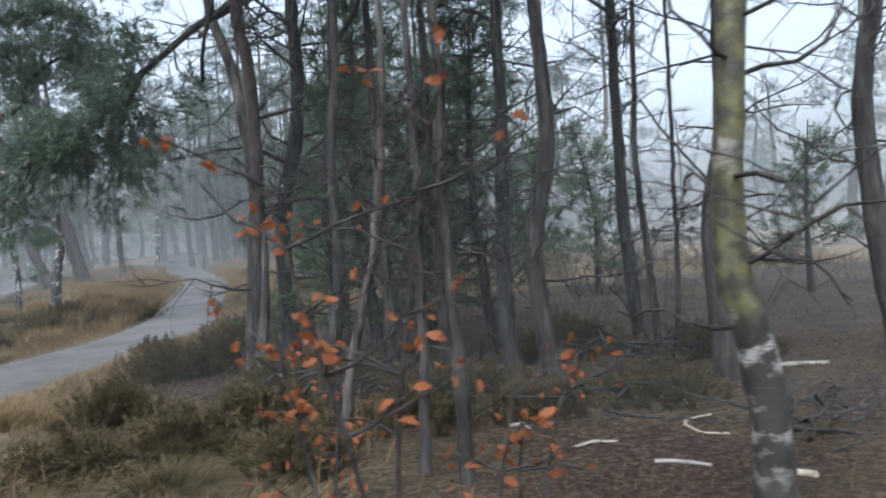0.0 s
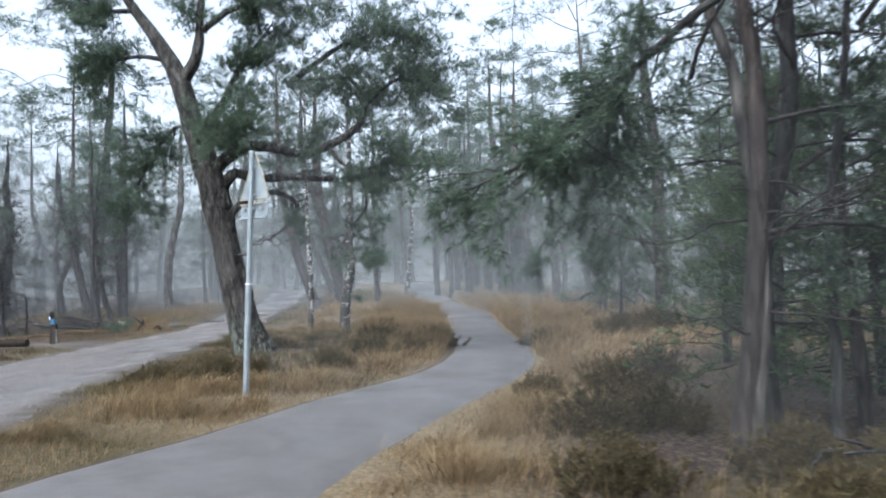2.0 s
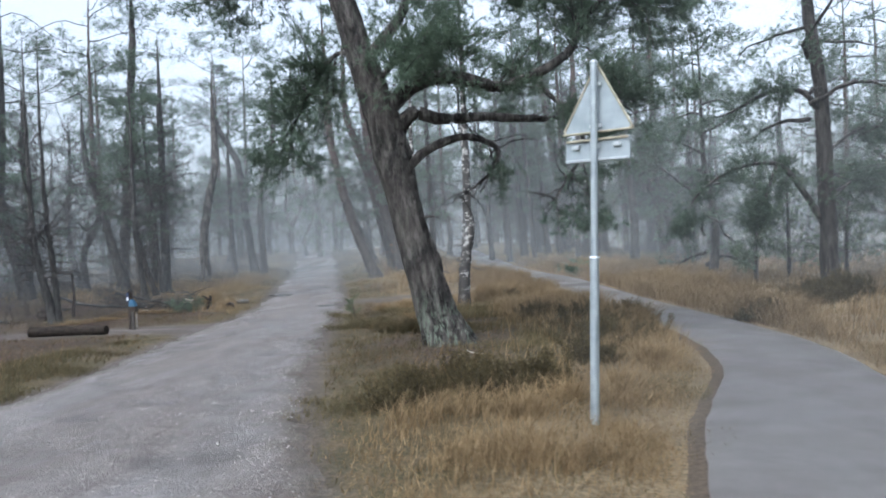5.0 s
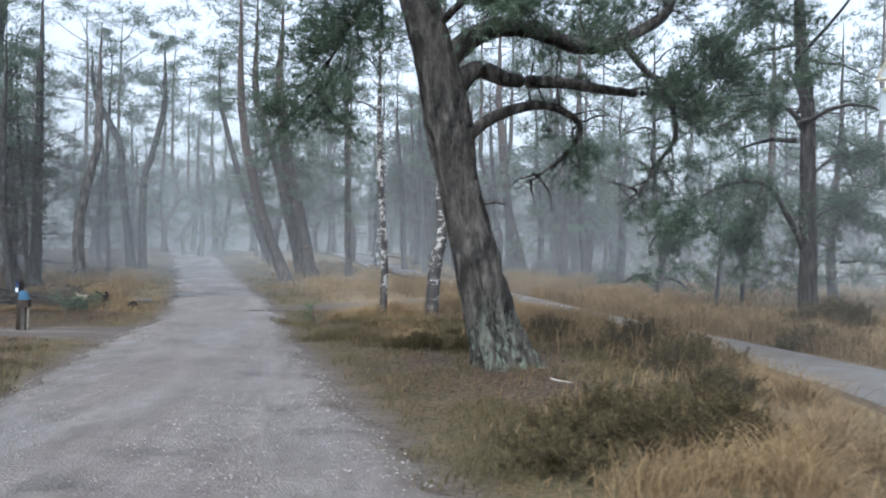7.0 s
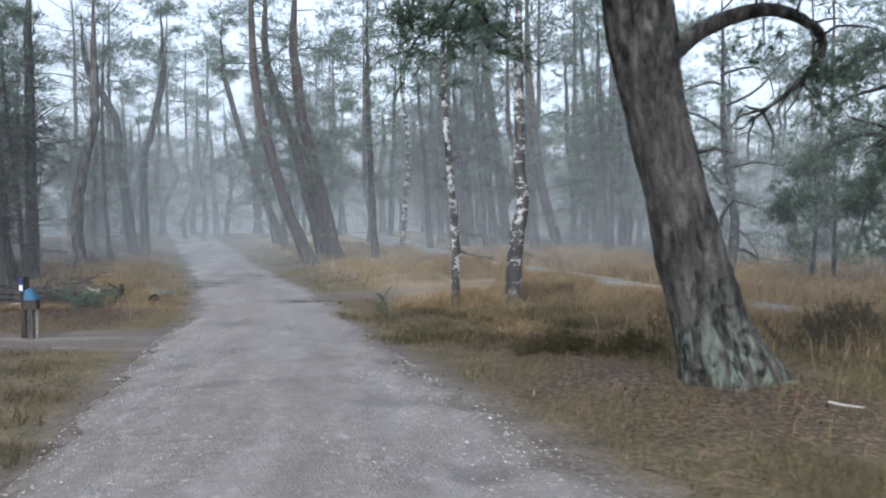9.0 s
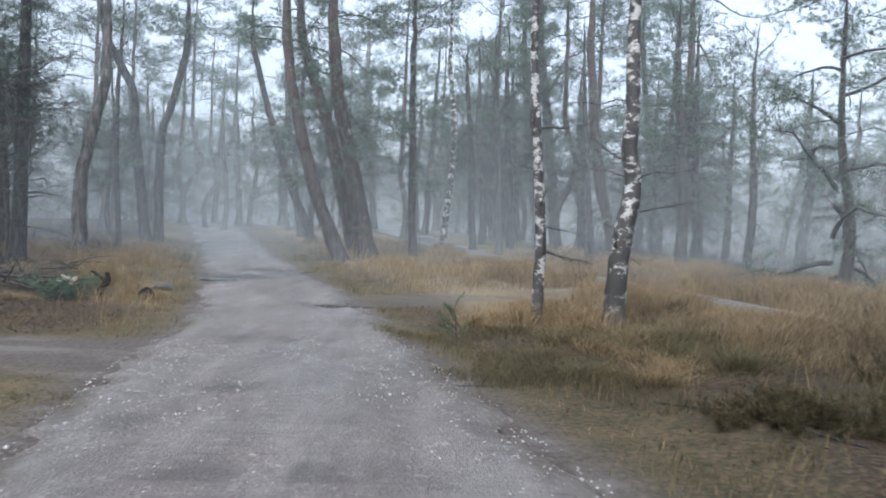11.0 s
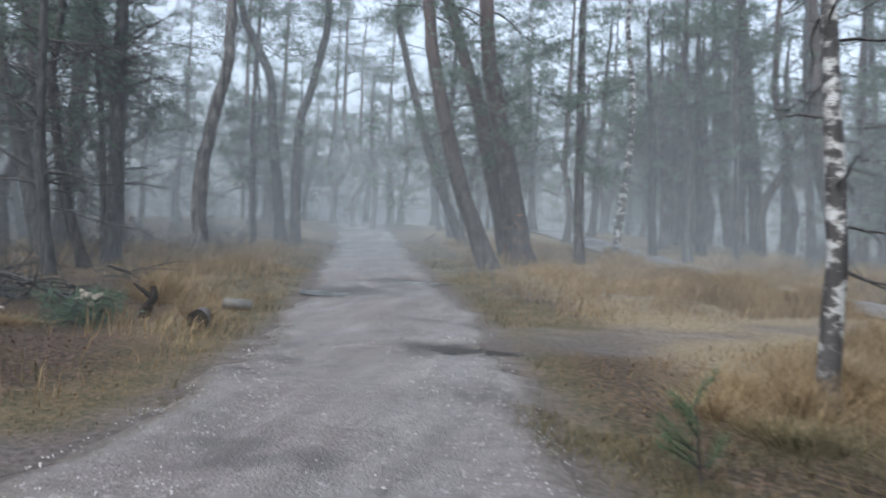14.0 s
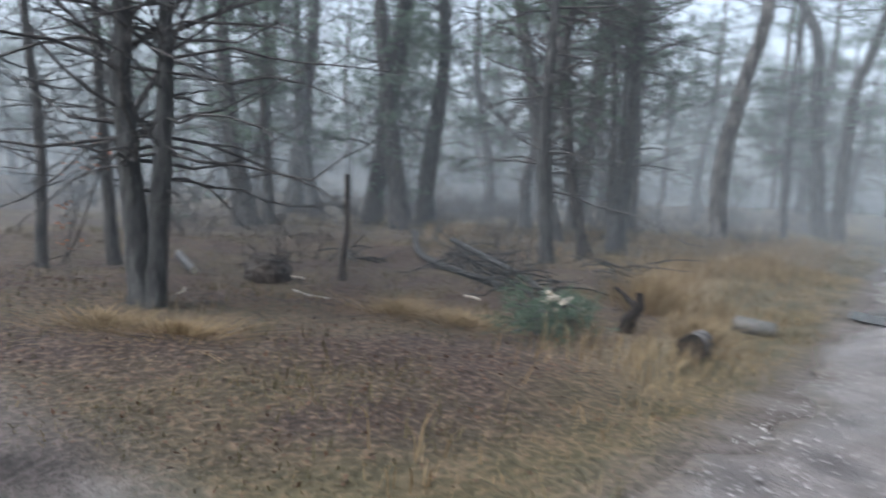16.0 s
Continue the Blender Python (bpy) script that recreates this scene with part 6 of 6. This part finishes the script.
for k, (x, y, w, t) in enumerate(((1.1, 13.4, 0.5, 0.5), (1.4, 12.9, 0.45, 0.45), (0.6, 12.6, 0.4, 0.4), (2.6, 13.6, 0.6, 0.6), (2.3, 13.9, 0.5, 0.55), (0.9, 10.8, 0.4, 0.28), (1.5, 10.1, 0.4, 0.28), (2.0, 11.4, 0.55, 0.45), (0.4, 11.6, 0.4, 0.3), (1.3, 12.1, 0.5, 0.4), (0.7, 9.2, 0.4, 0.25), (2.3, 9.6, 0.5, 0.35), (1.4, 9.1, 0.45, 0.3), (0.0, 12.2, 0.35, 0.25), (0.3, 13.0, 0.35, 0.25), (1.7, 11.2, 0.4, 0.35), (1.1, 11.0, 0.4, 0.3), (1.9, 10.4, 0.5, 0.35), (-6.5, 15.7, 0.4, 0.6), (-6.3, 15.4, 0.35, 0.5), (-7.0, 12.9, 0.5, 0.16), (-6.5, 13.2, 0.5, 0.14),
                                  (-6.6, 10.9, 0.5, 0.15), (-7.2, 10.6, 0.5, 0.15), (-5.4, 14.9, 0.35, 0.3), (4.2, 1.9, 0.4, 0.3), (4.6, 2.5, 0.4, 0.3), (5.1, 3.1, 0.4, 0.35), (5.6, 4.6, 0.45, 0.4), (8.6, 0.9, 0.4, 0.4), (8.2, -1.6, 0.4, 0.35), (9.0, 4.6, 0.5, 0.5), (2.9, 11.9, 0.5, 0.4))):
    low = 0 < x < 3 and y < 12.5
    tagged(tussock(x, y, w, t * 0.6, 1100 + k, GREEN_GRASS), "low clump of olive and brown grass") if low and k % 3 else tussock(x, y, w, t * (0.6 if low else 1), 1100 + k)
for k, (x, y, w, t) in enumerate(((0.6, 10.0, 0.5, 0.22), (1.2, 10.5, 0.55, 0.25), (1.9, 10.9, 0.6, 0.3), (0.9, 9.3, 0.5, 0.2), (1.7, 9.7, 0.55, 0.25), (2.4, 11.6, 0.6, 0.35), (2.6, 10.4, 0.6, 0.3), (0.3, 11.9, 0.4, 0.2), (2.9, 12.6, 0.5, 0.4), (9.9, -4.4, 0.6, 0.28), (9.2, -3.6, 0.6, 0.28), (10.3, -3.6, 0.6, 0.25), (8.7, -2.9, 0.5, 0.25), (10.8, -4.6, 0.5, 0.25), (9.5, -5.0, 0.5, 0.22))):
    tussock(x, y, w, t * 0.65, 1200 + k) if k % 3 == 1 else tagged(tussock(x, y, w, t * 0.75, 1200 + k, GREEN_GRASS), "low clump of olive and brown grass")


def seedling(x, y):
    g = np.random.default_rng(5)
    ob = thing("pine_seedling", (x, y, on_land(x, y)), "knee-high pine seedling with fresh green needles", "seedling")
    line = twig_line((0, 0, -0.03), (-0.1, 0, 1), 0.42, g, 0.08, 0, 6)
    part("stem", mesh_of("stem", *tube(line, np.linspace(0.009, 0.004, 7), 6), BARK_TWIG, True), ob)
    at, way = [], []
    for k in range(9):
        a = g.uniform(0, 6.3)
        tw = twig_line(line[int(g.integers(2, 7))], (math.cos(a), math.sin(a), 0.7), 0.2, g, 0.2, 0, 4)
        part("branch", mesh_of("branch", *tube(tw, np.linspace(0.005, 0.002, 5), 4), BARK_TWIG, True), ob)
        at += [q for q in tw[1:]] * 2
        way += [tw[-1] - tw[0]] * 8
    part("needles", mesh_of("needles", *tufts(at, way, g, 14, 0.06, 0.004, 0.8), NEEDLES_YOUNG), ob)


seedling(-0.22, 10.75)
